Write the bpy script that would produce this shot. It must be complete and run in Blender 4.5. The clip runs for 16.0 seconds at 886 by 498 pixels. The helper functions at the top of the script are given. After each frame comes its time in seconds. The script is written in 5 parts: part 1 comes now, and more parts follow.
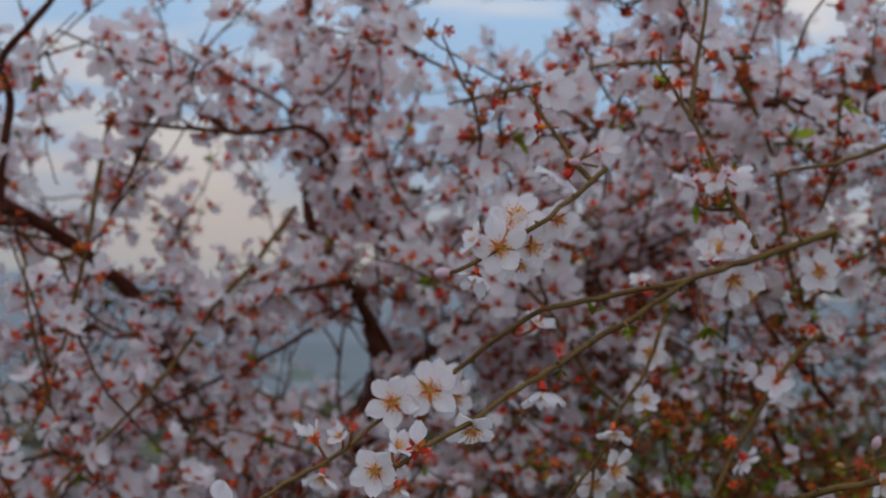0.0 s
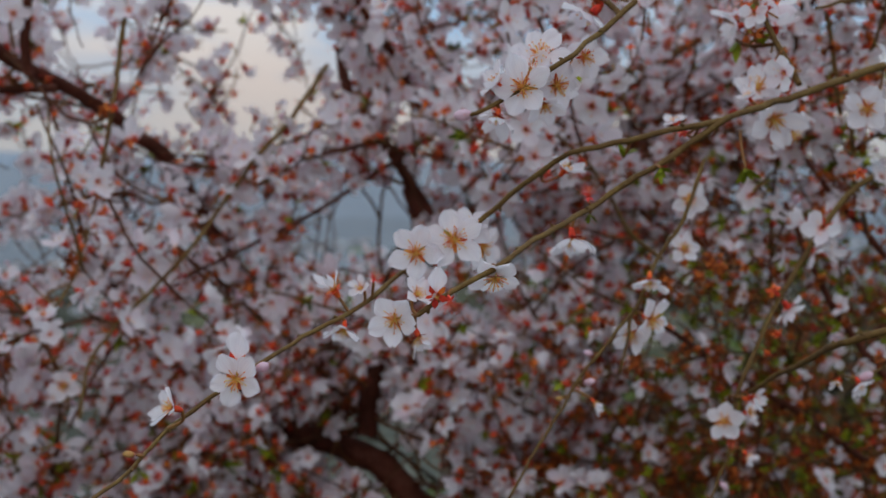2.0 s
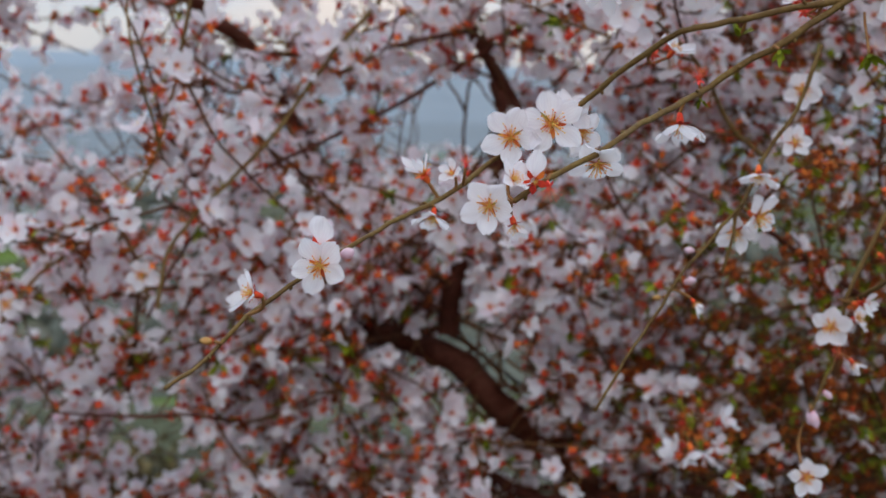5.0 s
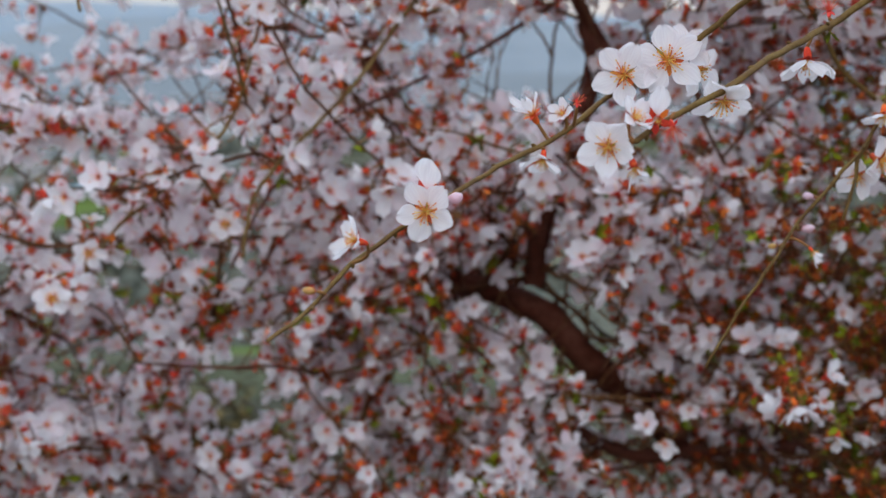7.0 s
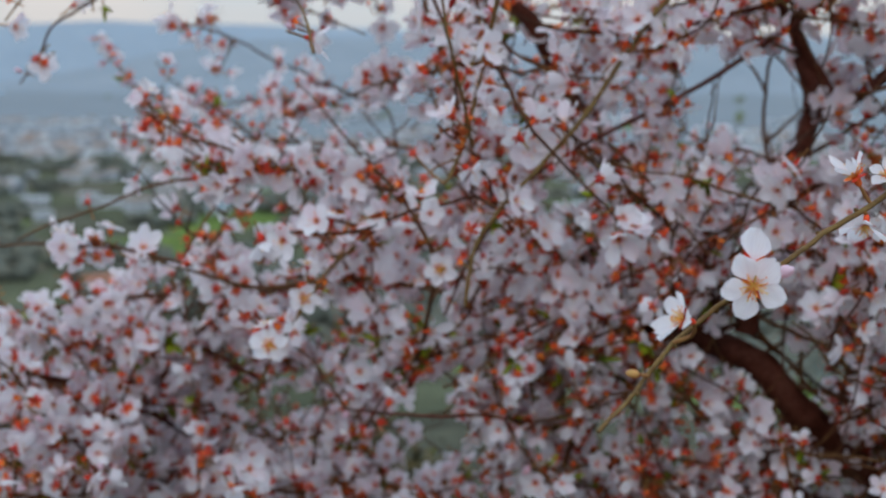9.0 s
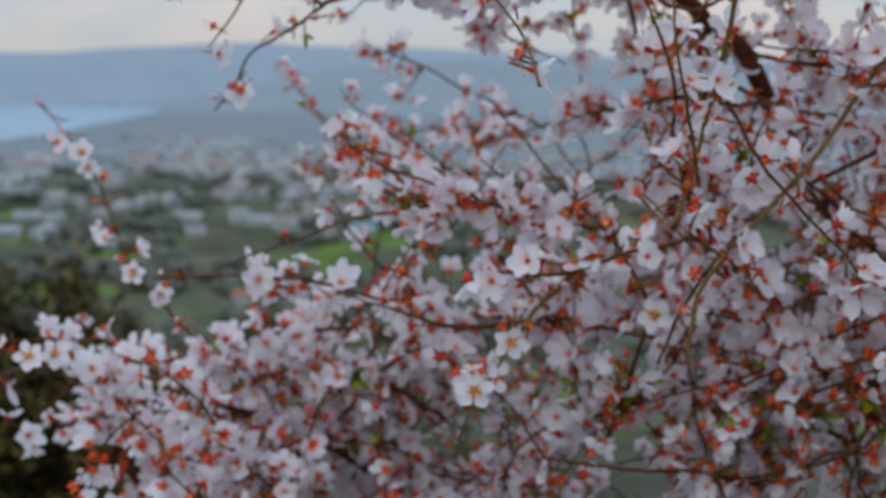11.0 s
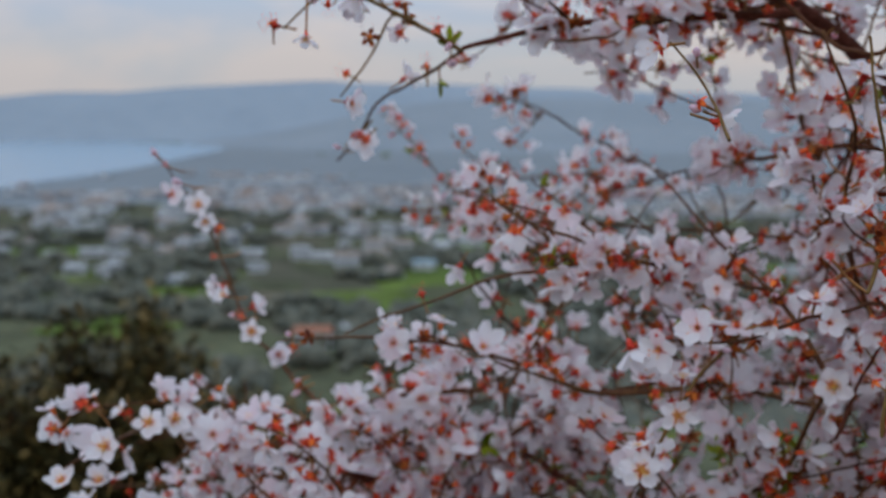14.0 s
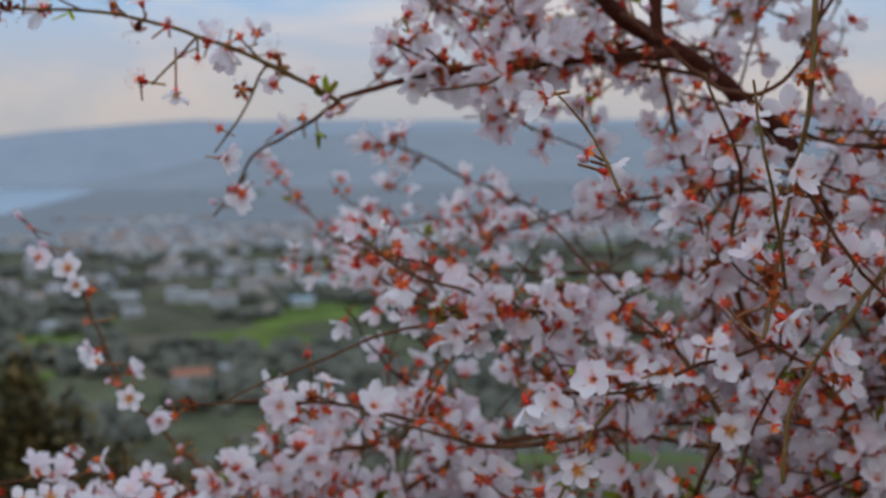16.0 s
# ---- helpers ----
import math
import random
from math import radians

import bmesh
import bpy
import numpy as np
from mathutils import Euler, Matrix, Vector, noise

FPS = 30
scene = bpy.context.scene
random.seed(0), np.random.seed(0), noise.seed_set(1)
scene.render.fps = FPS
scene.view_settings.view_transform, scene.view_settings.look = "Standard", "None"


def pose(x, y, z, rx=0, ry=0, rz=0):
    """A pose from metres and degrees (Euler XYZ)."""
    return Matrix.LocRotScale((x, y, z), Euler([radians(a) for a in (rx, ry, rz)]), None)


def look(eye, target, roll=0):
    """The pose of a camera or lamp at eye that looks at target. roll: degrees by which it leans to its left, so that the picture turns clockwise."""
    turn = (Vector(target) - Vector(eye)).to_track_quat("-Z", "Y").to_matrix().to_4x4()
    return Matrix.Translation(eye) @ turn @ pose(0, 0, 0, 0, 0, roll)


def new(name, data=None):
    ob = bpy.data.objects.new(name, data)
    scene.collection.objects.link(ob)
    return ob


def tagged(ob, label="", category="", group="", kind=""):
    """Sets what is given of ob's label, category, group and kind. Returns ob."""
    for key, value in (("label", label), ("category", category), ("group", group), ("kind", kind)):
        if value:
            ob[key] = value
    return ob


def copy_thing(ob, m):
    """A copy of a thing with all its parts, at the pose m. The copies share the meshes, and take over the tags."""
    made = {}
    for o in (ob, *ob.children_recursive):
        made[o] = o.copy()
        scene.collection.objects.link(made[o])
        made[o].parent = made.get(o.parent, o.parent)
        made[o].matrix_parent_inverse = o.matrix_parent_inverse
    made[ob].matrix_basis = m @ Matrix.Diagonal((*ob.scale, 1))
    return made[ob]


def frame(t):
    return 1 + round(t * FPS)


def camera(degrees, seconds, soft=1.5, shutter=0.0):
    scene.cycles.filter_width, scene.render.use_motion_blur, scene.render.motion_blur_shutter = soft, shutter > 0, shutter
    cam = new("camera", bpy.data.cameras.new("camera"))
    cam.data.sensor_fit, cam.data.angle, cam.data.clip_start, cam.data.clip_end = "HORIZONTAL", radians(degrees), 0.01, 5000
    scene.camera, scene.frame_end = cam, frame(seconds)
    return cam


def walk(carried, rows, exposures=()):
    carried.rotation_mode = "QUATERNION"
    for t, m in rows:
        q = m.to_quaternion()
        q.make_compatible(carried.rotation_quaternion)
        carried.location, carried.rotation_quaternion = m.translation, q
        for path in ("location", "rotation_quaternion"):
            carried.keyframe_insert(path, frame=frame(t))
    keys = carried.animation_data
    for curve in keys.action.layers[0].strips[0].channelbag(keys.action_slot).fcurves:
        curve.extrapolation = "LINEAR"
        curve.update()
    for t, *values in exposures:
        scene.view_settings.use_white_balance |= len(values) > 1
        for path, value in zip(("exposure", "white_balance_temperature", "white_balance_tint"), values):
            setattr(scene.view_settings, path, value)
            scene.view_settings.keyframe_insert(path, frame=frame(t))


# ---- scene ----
cam = camera(37.794, 16.0)


def held(x, y, z, turn, tilt, roll):
    """A camera pose: turn to the left, tilt upwards and roll, in degrees."""
    return pose(x, y, z, 90) @ pose(0, 0, 0, 0, turn, 0) @ pose(0, 0, 0, tilt) @ pose(0, 0, 0, 0, 0, roll)


PATH = [
    (0.0, held(0.0000, 0.0000, 1.6000, -2.370, 2.966, 1.142)),
    (0.5, held(0.0056, 0.0109, 1.6063, -0.789, 2.700, 0.535)),
    (1.0, held(0.0162, 0.0097, 1.5958, 0.365, 0.819, -0.088)),
    (1.5, held(0.0249, 0.0200, 1.5883, 0.442, -0.782, 0.077)),
    (2.0, held(0.0279, 0.0403, 1.5806, 0.158, -2.690, -0.212)),
    (2.5, held(0.0246, 0.0405, 1.5765, 0.000, -3.328, 0.260)),
    (3.0, held(0.0206, 0.0421, 1.5744, -0.092, -3.801, 0.798)),
    (3.5, held(0.0166, 0.0501, 1.5698, 0.250, -4.049, 1.216)),
    (4.0, held(0.0119, 0.0698, 1.5624, 1.351, -5.183, 1.003)),
    (4.2, held(0.0136, 0.0764, 1.5641, 1.774, -5.468, 0.895)),
    (6.3, held(0.0151, 0.1240, 1.5506, 5.763, -8.656, 0.135)),
    (6.5, held(0.0073, 0.1277, 1.5489, 5.890, -8.714, 0.004)),
    (7.0, held(-0.0162, 0.1430, 1.5524, 6.475, -9.033, 0.244)),
    (7.5, held(-0.0446, 0.1532, 1.5602, 7.338, -8.890, 0.259)),
    (8.0, held(-0.0772, 0.1690, 1.5605, 9.246, -8.564, -0.117)),
    (8.5, held(-0.1005, 0.1810, 1.5655, 10.381, -8.371, -0.047)),
    (9.0, held(-0.1290, 0.1892, 1.5716, 12.113, -8.131, 0.104)),
    (9.5, held(-0.1519, 0.2104, 1.5741, 14.052, -7.756, 0.439)),
    (10.0, held(-0.1756, 0.2292, 1.5712, 15.893, -7.467, -0.002)),
    (10.2, held(-0.1843, 0.2336, 1.5717, 16.523, -7.430, 0.388)),
    (12.3, held(-0.2674, 0.2891, 1.5962, 21.061, -6.470, -0.454)),
    (12.5, held(-0.2758, 0.2991, 1.5973, 21.497, -6.373, -0.402)),
    (13.0, held(-0.3053, 0.2977, 1.6013, 22.083, -5.813, -0.570)),
    (13.5, held(-0.3210, 0.2927, 1.6003, 22.206, -5.517, -0.317)),
    (14.0, held(-0.3370, 0.3053, 1.5935, 21.168, -5.572, 0.426)),
    (14.5, held(-0.3476, 0.3306, 1.5889, 19.899, -5.976, -1.165)),
    (15.0, held(-0.3470, 0.3407, 1.5933, 17.664, -5.817, -1.127)),
    (15.5, held(-0.3488, 0.3401, 1.5997, 16.306, -5.492, -1.229)),
    (16.0, held(-0.3580, 0.3432, 1.6123, 15.740, -4.158, -1.468)),
]
walk(cam, PATH, [(0, 0.38, 8200, 19), (2.5, 0.77, 8220, 18), (7, 1.31, 8150, 17), (9.5, 1.04, 7680, 13), (13.5, 0.77, 7780, 17), (16, 0.71, 7930, 19)])
SKY, SUN = 0.10, 0.15  # strength of the sky and of the veiled sun
DENSE, MANY, FAR = 1.0, 20, 9  # how closely it blooms, side twigs a metre, far limbs
cam.data.dof.use_dof = True
cam.data.dof.focus_distance = 0.82
cam.data.dof.aperture_fstop = 7.9


# ---- sky and light: a dim, cloudy evening ----
def node(tree, kind, x=0, y=0, **values):
    n = tree.nodes.new(kind)
    n.location = (x, y)
    for key, value in values.items():
        n.inputs[key].default_value = value
    return n


def ramp(tree, stops):
    n = tree.nodes.new("ShaderNodeValToRGB")
    while len(n.color_ramp.elements) < len(stops):
        n.color_ramp.elements.new(0.5)
    for e, (p, c) in zip(n.color_ramp.elements, stops):
        e.position, e.color = p, (*c, 1)
    return n


world = bpy.data.worlds.new("evening_sky")
scene.world = world
world.use_nodes = True
wt = world.node_tree
wt.nodes.clear()
sky = wt.nodes.new("ShaderNodeTexSky")
sky.sky_type = "NISHITA"
sky.sun_disc = False
sky.sun_elevation, sky.sun_rotation = radians(32), radians(200)
sky.air_density, sky.dust_density = 1.2, 0.6
coord = wt.nodes.new("ShaderNodeTexCoord")
squash = wt.nodes.new("ShaderNodeMapping")
squash.inputs["Scale"].default_value = (1.6, 1.6, 6.0)
squash.inputs["Location"].default_value = (3.1, 0.4, 0.55)
cloud = node(wt, "ShaderNodeTexNoise", Scale=2.2, Detail=7.0, Roughness=0.55, Distortion=0.4)
cover = ramp(wt, [(0.38, (0.9, 0.9, 0.9)), (0.60, (1, 1, 1))])
tint_low = ramp(wt, [(0.45, (4.2, 4.9, 5.9)), (0.60, (5.3, 5.4, 5.8))])
tint_high = ramp(wt, [(0.46, (2.2, 4.2, 7.0)), (0.62, (5.0, 5.6, 6.3))])
blend = ramp(wt, [(0.05, (0, 0, 0)), (0.12, (1, 1, 1))])
tint = wt.nodes.new("ShaderNodeMix")
tint.data_type = "RGBA"
mix = wt.nodes.new("ShaderNodeMix")
mix.data_type = "RGBA"
back = node(wt, "ShaderNodeBackground", Strength=SKY)
out = wt.nodes.new("ShaderNodeOutputWorld")
wt.links.new(coord.outputs["Generated"], squash.inputs["Vector"])
wt.links.new(squash.outputs["Vector"], cloud.inputs["Vector"])
wt.links.new(cloud.outputs["Fac"], cover.inputs["Fac"])
wt.links.new(cloud.outputs["Fac"], tint_low.inputs["Fac"])
wt.links.new(cloud.outputs["Fac"], tint_high.inputs["Fac"])
wt.links.new(tint_low.outputs["Color"], tint.inputs[6])
wt.links.new(tint_high.outputs["Color"], tint.inputs[7])
wt.links.new(cover.outputs["Color"], mix.inputs[0])
wt.links.new(sky.outputs["Color"], mix.inputs[6])
wt.links.new(tint.outputs[2], mix.inputs[7])
rise = wt.nodes.new("ShaderNodeSeparateXYZ")
lift = ramp(wt, [(0.0, (0.5, 0.54, 0.57)), (0.05, (0.57, 0.61, 0.64)), (0.085, (0.67, 0.665, 0.67)), (0.12, (0.75, 0.755, 0.765)), (0.22, (0.93, 0.94, 0.95)), (0.42, (1.46, 1.42, 1.36)), (0.8, (1.66, 1.58, 1.50))])
dome = wt.nodes.new("ShaderNodeMix")
dome.data_type, dome.blend_type = "RGBA", "MULTIPLY"
dome.inputs[0].default_value = 1.0
wt.links.new(coord.outputs["Generated"], rise.inputs[0])
wt.links.new(rise.outputs["Z"], lift.inputs["Fac"])
wt.links.new(rise.outputs["Z"], blend.inputs["Fac"])
wt.links.new(blend.outputs["Color"], tint.inputs[0])
wt.links.new(mix.outputs[2], dome.inputs[6])
wt.links.new(lift.outputs["Color"], dome.inputs[7])
wt.links.new(dome.outputs[2], back.inputs["Color"])
wt.links.new(back.outputs["Background"], out.inputs["Surface"])

sun_data = bpy.data.lights.new("sun", "SUN")
sun_data.energy, sun_data.angle, sun_data.color = SUN, radians(25), (1.0, 0.95, 0.9)
sun = new("sun", sun_data)
sun.matrix_world = look((-2, -6, 6), (0, 1.8, 1.2))


# ---- materials ----
def material(name, rough=0.6, metal=0.0):
    m = bpy.data.materials.new(name)
    m.use_nodes = True
    t = m.node_tree
    b = t.nodes["Principled BSDF"]
    b.inputs["Roughness"].default_value = rough
    b.inputs["Metallic"].default_value = metal
    return m, t, b


def mottled(name, colors, scale, rough=0.7, bump=0.0, fine=8.0, island=0.0, gloss=0.12):
    """Two scales of noise over the thing's own coordinates, with a little relief."""
    m, t, b = material(name, rough)
    c = t.nodes.new("ShaderNodeTexCoord")
    n1 = node(t, "ShaderNodeTexNoise", Scale=scale, Detail=5.0, Roughness=0.6)
    n2 = node(t, "ShaderNodeTexNoise", Scale=scale * fine, Detail=3.0, Roughness=0.6)
    add = t.nodes.new("ShaderNodeMath")
    add.operation = "MULTIPLY_ADD"
    add.inputs[1].default_value = 0.45
    half = t.nodes.new("ShaderNodeMath")
    half.operation = "MULTIPLY_ADD"
    half.inputs[1].default_value, half.inputs[2].default_value = 0.6, -0.02
    r = ramp(t, [(0.25 + 0.5 * i / (len(colors) - 1), k) for i, k in enumerate(colors)])
    for n in (n1, n2):
        t.links.new(c.outputs["Object"], n.inputs["Vector"])
    t.links.new(n1.outputs["Fac"], half.inputs[0])
    t.links.new(n2.outputs["Fac"], add.inputs[0])
    t.links.new(half.outputs[0], add.inputs[2])
    last = add.outputs[0]
    if island:
        g = t.nodes.new("ShaderNodeNewGeometry")
        sh = t.nodes.new("ShaderNodeMath")
        sh.operation = "MULTIPLY_ADD"
        sh.inputs[1].default_value = island
        off = t.nodes.new("ShaderNodeMath")
        off.operation = "SUBTRACT"
        off.inputs[1].default_value = island / 2
        t.links.new(g.outputs["Random Per Island"], sh.inputs[0])
        t.links.new(last, sh.inputs[2])
        t.links.new(sh.outputs[0], off.inputs[0])
        last = off.outputs[0]
    t.links.new(last, r.inputs["Fac"])
    t.links.new(r.outputs["Color"], b.inputs["Base Color"])
    b.inputs["Specular IOR Level"].default_value = gloss
    if bump:
        k = node(t, "ShaderNodeBump", Strength=0.6, Distance=bump)
        t.links.new(n2.outputs["Fac"], k.inputs["Height"])
        t.links.new(k.outputs["Normal"], b.inputs["Normal"])
    return m


def petal_material(name, base, middle, edge):
    """Thin white petal, pink towards its claw, letting light through."""
    m, t, b = material(name, 0.6)
    b.inputs["Specular IOR Level"].default_value = 0.2
    uv = t.nodes.new("ShaderNodeUVMap")
    uv.uv_map = "petal"
    sep = t.nodes.new("ShaderNodeSeparateXYZ")
    r = ramp(t, [(0.02, base), (0.12, middle), (0.28, edge)])
    vein = t.nodes.new("ShaderNodeMapping")
    vein.inputs["Scale"].default_value = (9.0, 0.7, 1.0)
    n = node(t, "ShaderNodeTexNoise", Scale=1.6, Detail=3.0)
    vr = ramp(t, [(0.3, (0.86, 0.80, 0.84)), (0.6, (1, 1, 1))])
    mul = t.nodes.new("ShaderNodeMix")
    mul.data_type, mul.blend_type = "RGBA", "MULTIPLY"
    mul.inputs[0].default_value = 0.6
    g = t.nodes.new("ShaderNodeNewGeometry")
    vary = ramp(t, [(0.0, (0.97, 0.85, 0.885)), (0.4, (0.985, 0.955, 0.965)), (1.0, (1, 1, 1))])
    mul2 = t.nodes.new("ShaderNodeMix")
    mul2.data_type, mul2.blend_type = "RGBA", "MULTIPLY"
    mul2.inputs[0].default_value = 1.0
    tr = t.nodes.new("ShaderNodeBsdfTranslucent")
    ms = node(t, "ShaderNodeMixShader", Fac=0.47)
    t.links.new(uv.outputs["UV"], sep.inputs[0])
    t.links.new(sep.outputs["Y"], r.inputs["Fac"])
    t.links.new(uv.outputs["UV"], vein.inputs["Vector"])
    t.links.new(vein.outputs["Vector"], n.inputs["Vector"])
    t.links.new(n.outputs["Fac"], vr.inputs["Fac"])
    t.links.new(r.outputs["Color"], mul.inputs[6])
    t.links.new(vr.outputs["Color"], mul.inputs[7])
    t.links.new(g.outputs["Random Per Island"], vary.inputs["Fac"])
    t.links.new(mul.outputs[2], mul2.inputs[6])
    t.links.new(vary.outputs["Color"], mul2.inputs[7])
    t.links.new(mul2.outputs[2], b.inputs["Base Color"])
    t.links.new(mul2.outputs[2], tr.inputs["Color"])
    t.links.new(b.outputs["BSDF"], ms.inputs[1])
    t.links.new(tr.outputs["BSDF"], ms.inputs[2])
    t.links.new(ms.outputs[0], t.nodes["Material Output"].inputs["Surface"])
    return m


PETAL = petal_material("petal_white", (0.84, 0.28, 0.24), (0.88, 0.76, 0.77), (0.89, 0.858, 0.876))
BUDSKIN = petal_material("bud_pink", (0.80, 0.35, 0.45), (0.85, 0.50, 0.60), (0.88, 0.68, 0.76))
GREENBUD = petal_material("bud_yellow", (0.26, 0.12, 0.03), (0.46, 0.22, 0.06), (0.68, 0.42, 0.16))
CALYX = mottled("calyx_red", [(0.38, 0.022, 0.016), (0.72, 0.058, 0.028), (0.84, 0.19, 0.035)], 60, 0.6, island=0.5)
SEPAL = mottled("sepal_orange", [(0.55, 0.07, 0.03), (0.74, 0.19, 0.045), (0.40, 0.28, 0.06)], 120, 0.6, island=0.5)
STAMEN = mottled("stamen_orange", [(0.84, 0.20, 0.07), (0.90, 0.42, 0.10), (0.90, 0.64, 0.2)], 160, 0.6, island=0.5)
RED = mottled("stamen_red", [(0.78, 0.05, 0.05), (0.88, 0.09, 0.07), (0.90, 0.28, 0.10)], 160, 0.6, island=0.5)
STALK = mottled("stalk", [(0.16, 0.13, 0.03), (0.25, 0.10, 0.04), (0.34, 0.16, 0.05)], 90, 0.6, island=0.4)
HUSK = mottled("withered_cup", [(0.085, 0.015, 0.006), (0.31, 0.052, 0.013), (0.54, 0.125, 0.022)], 70, 0.7, island=0.6)
LEAF = mottled("young_leaf", [(0.07, 0.09, 0.006), (0.17, 0.195, 0.012), (0.30, 0.33, 0.022)], 50, 0.5, island=0.6)
TWIG = mottled("twig_bark_olive", [(0.05, 0.020, 0.009), (0.135, 0.070, 0.022), (0.23, 0.145, 0.045)], 55, 0.55, 0.0012, 6.0)
BARK = mottled("bark_red_brown", [(0.026, 0.0065, 0.004), (0.086, 0.021, 0.012), (0.17, 0.060, 0.040)], 30, 0.7, 0.002, 7.0)
THIN = mottled("thin_twig_bark", [(0.035, 0.011, 0.006), (0.095, 0.032, 0.014), (0.17, 0.080, 0.028)], 60, 0.65, 0.0008, 6.0, island=0.3)


# ---- shared helpers ----
def mesh_from(name, verts, faces, mats, which=None, uvs=None, smooth=True):
    me = bpy.data.meshes.new(name)
    me.from_pydata([tuple(v) for v in verts], [], faces)
    for m in mats:
        me.materials.append(m)
    if which is not None:
        me.polygons.foreach_set("material_index", np.asarray(which, dtype=np.int32))
    if uvs is not None:
        layer = me.uv_layers.new(name="petal")
        idx = np.empty(len(me.loops), dtype=np.int32)
        me.loops.foreach_get("vertex_index", idx)
        layer.data.foreach_set("uv", np.asarray(uvs, dtype=np.float32)[idx].ravel())
    if smooth:
        me.polygons.foreach_set("use_smooth", np.ones(len(me.polygons), dtype=bool))
    me.update()
    return me


def child(name, me, parent, at, label=""):
    """A part whose mesh is given in world coordinates, under a thing that stands at a place."""
    ob = new(name, me)
    ob.parent = parent
    ob.matrix_parent_inverse = Matrix.Translation(at).inverted()
    return tagged(ob, label)


def curve_through(points, step=0.012):
    """Evenly spaced places on a Catmull-Rom curve."""
    p = np.array(points, dtype=float)
    p = np.vstack([2 * p[0] - p[1], p, 2 * p[-1] - p[-2]])
    got = []
    for i in range(1, len(p) - 2):
        n = max(2, int(np.linalg.norm(p[i + 1] - p[i]) / step))
        for u in np.arange(n) / n:
            a, b, c, d = p[i - 1], p[i], p[i + 1], p[i + 2]
            got.append(0.5 * (2 * b + (c - a) * u + (2 * a - 5 * b + 4 * c - d) * u * u + (3 * b - a - 3 * c + d) * u ** 3))
    got.append(p[-2])
    return np.array(got)


def tube(path, radii, sides, rough=0.0, rng=None):
    """Ring by ring along a path, closed at its end. Returns places and faces."""
    n = len(path)
    tang = np.gradient(path, axis=0)
    tang /= np.linalg.norm(tang, axis=1)[:, None] + 1e-9
    ref = np.array([0.31, 0.25, 0.92])
    side = np.cross(tang, ref)
    side /= np.linalg.norm(side, axis=1)[:, None] + 1e-9
    up = np.cross(side, tang)
    ang = np.arange(sides) * 2 * math.pi / sides
    r = np.asarray(radii)[:, None] * np.ones(sides)
    if rough and rng is not None:
        r = r * (1 + rough * rng.standard_normal((n, sides)))
    ring = path[:, None, :] + r[:, :, None] * (np.cos(ang)[None, :, None] * side[:, None, :] + np.sin(ang)[None, :, None] * up[:, None, :])
    verts = np.vstack([ring.reshape(-1, 3), path[-1:] + tang[-1:] * radii[-1] * 0.8])
    faces = []
    for i in range(n - 1):
        for k in range(sides):
            a, b = i * sides + k, i * sides + (k + 1) % sides
            faces.append((a, b, b + sides, a + sides))
    tip = n * sides
    faces += [((n - 1) * sides + k, (n - 1) * sides + (k + 1) % sides, tip) for k in range(sides)]
    return verts, faces


def facing(direction, spin=0.0):
    """Axes with z along a direction."""
    z = np.asarray(direction, dtype=float)
    z = z / (np.linalg.norm(z) + 1e-9)
    ref = np.array([0, 0, 1.0]) if abs(z[2]) < 0.9 else np.array([1.0, 0, 0])
    x = np.cross(ref, z)
    x /= np.linalg.norm(x)
    y = np.cross(z, x)
    c, s = math.cos(spin), math.sin(spin)
    return np.stack([c * x + s * y, c * y - s * x, z], axis=1)


# ---- one blossom, in pieces: petals, calyx, stamens; the bloom looks along z, sizes in metres ----
def petal(size, lift, turn, rng, along=4, across=3, curl=0.25):
    """An obovate, notched petal."""
    fine = along > 4
    length, width = 0.5 * size * rng.uniform(0.92, 1.07), (0.208 if fine else 0.236) * size * rng.uniform(0.84, 1.12)
    verts, uvs, faces = [], [], []
    notch = rng.uniform(0.0, 0.12) if fine else rng.uniform(0.03, 0.22)
    frill, beat = (0.012, rng.uniform(3, 6)) if fine else (0.0, 0.0)
    claw = 1.35 if fine else 1.2
    skew, wave, ph = rng.uniform(-0.12, 0.12), rng.uniform(0.03, 0.09), rng.uniform(0, 6.3)
    for i in range(along + 1):
        s = i / along
        w = width * (0.09 + 0.91 * math.sin(math.pi / 2 * min(1.0, max(0.0, (s - 0.05) / 0.52))) ** claw) * (1 - 0.62 * max(0.0, s - 0.62) ** 1.6 / 0.38 ** 1.6)
        for k in range(across + 1):
            c = 2 * k / across - 1
            reach = s - notch * (1 - abs(c)) ** 2 * s ** 6 - 0.10 * abs(c) ** 2 * s + frill * math.sin(beat * c + ph) * s ** 6
            rad = 0.05 * size + length * reach
            h = length * (math.tan(lift) * s * 0.8 + curl * s * s * 0.6 + 0.16 * c * c * s + wave * math.sin(3 * c + 4 * s + ph) * s + 2 * frill * math.sin(beat * c + 2 * ph) * s ** 3)
            x, y = rad, w * c + skew * length * s * s
            verts.append((x * math.cos(turn) - y * math.sin(turn), x * math.sin(turn) + y * math.cos(turn), h))
            uvs.append((0.5 + 0.5 * c, s))
    for i in range(along):
        for k in range(across):
            a = i * (across + 1) + k
            faces.append((a, a + 1, a + across + 2, a + across + 1))
    return np.array(verts), faces, np.array(uvs)


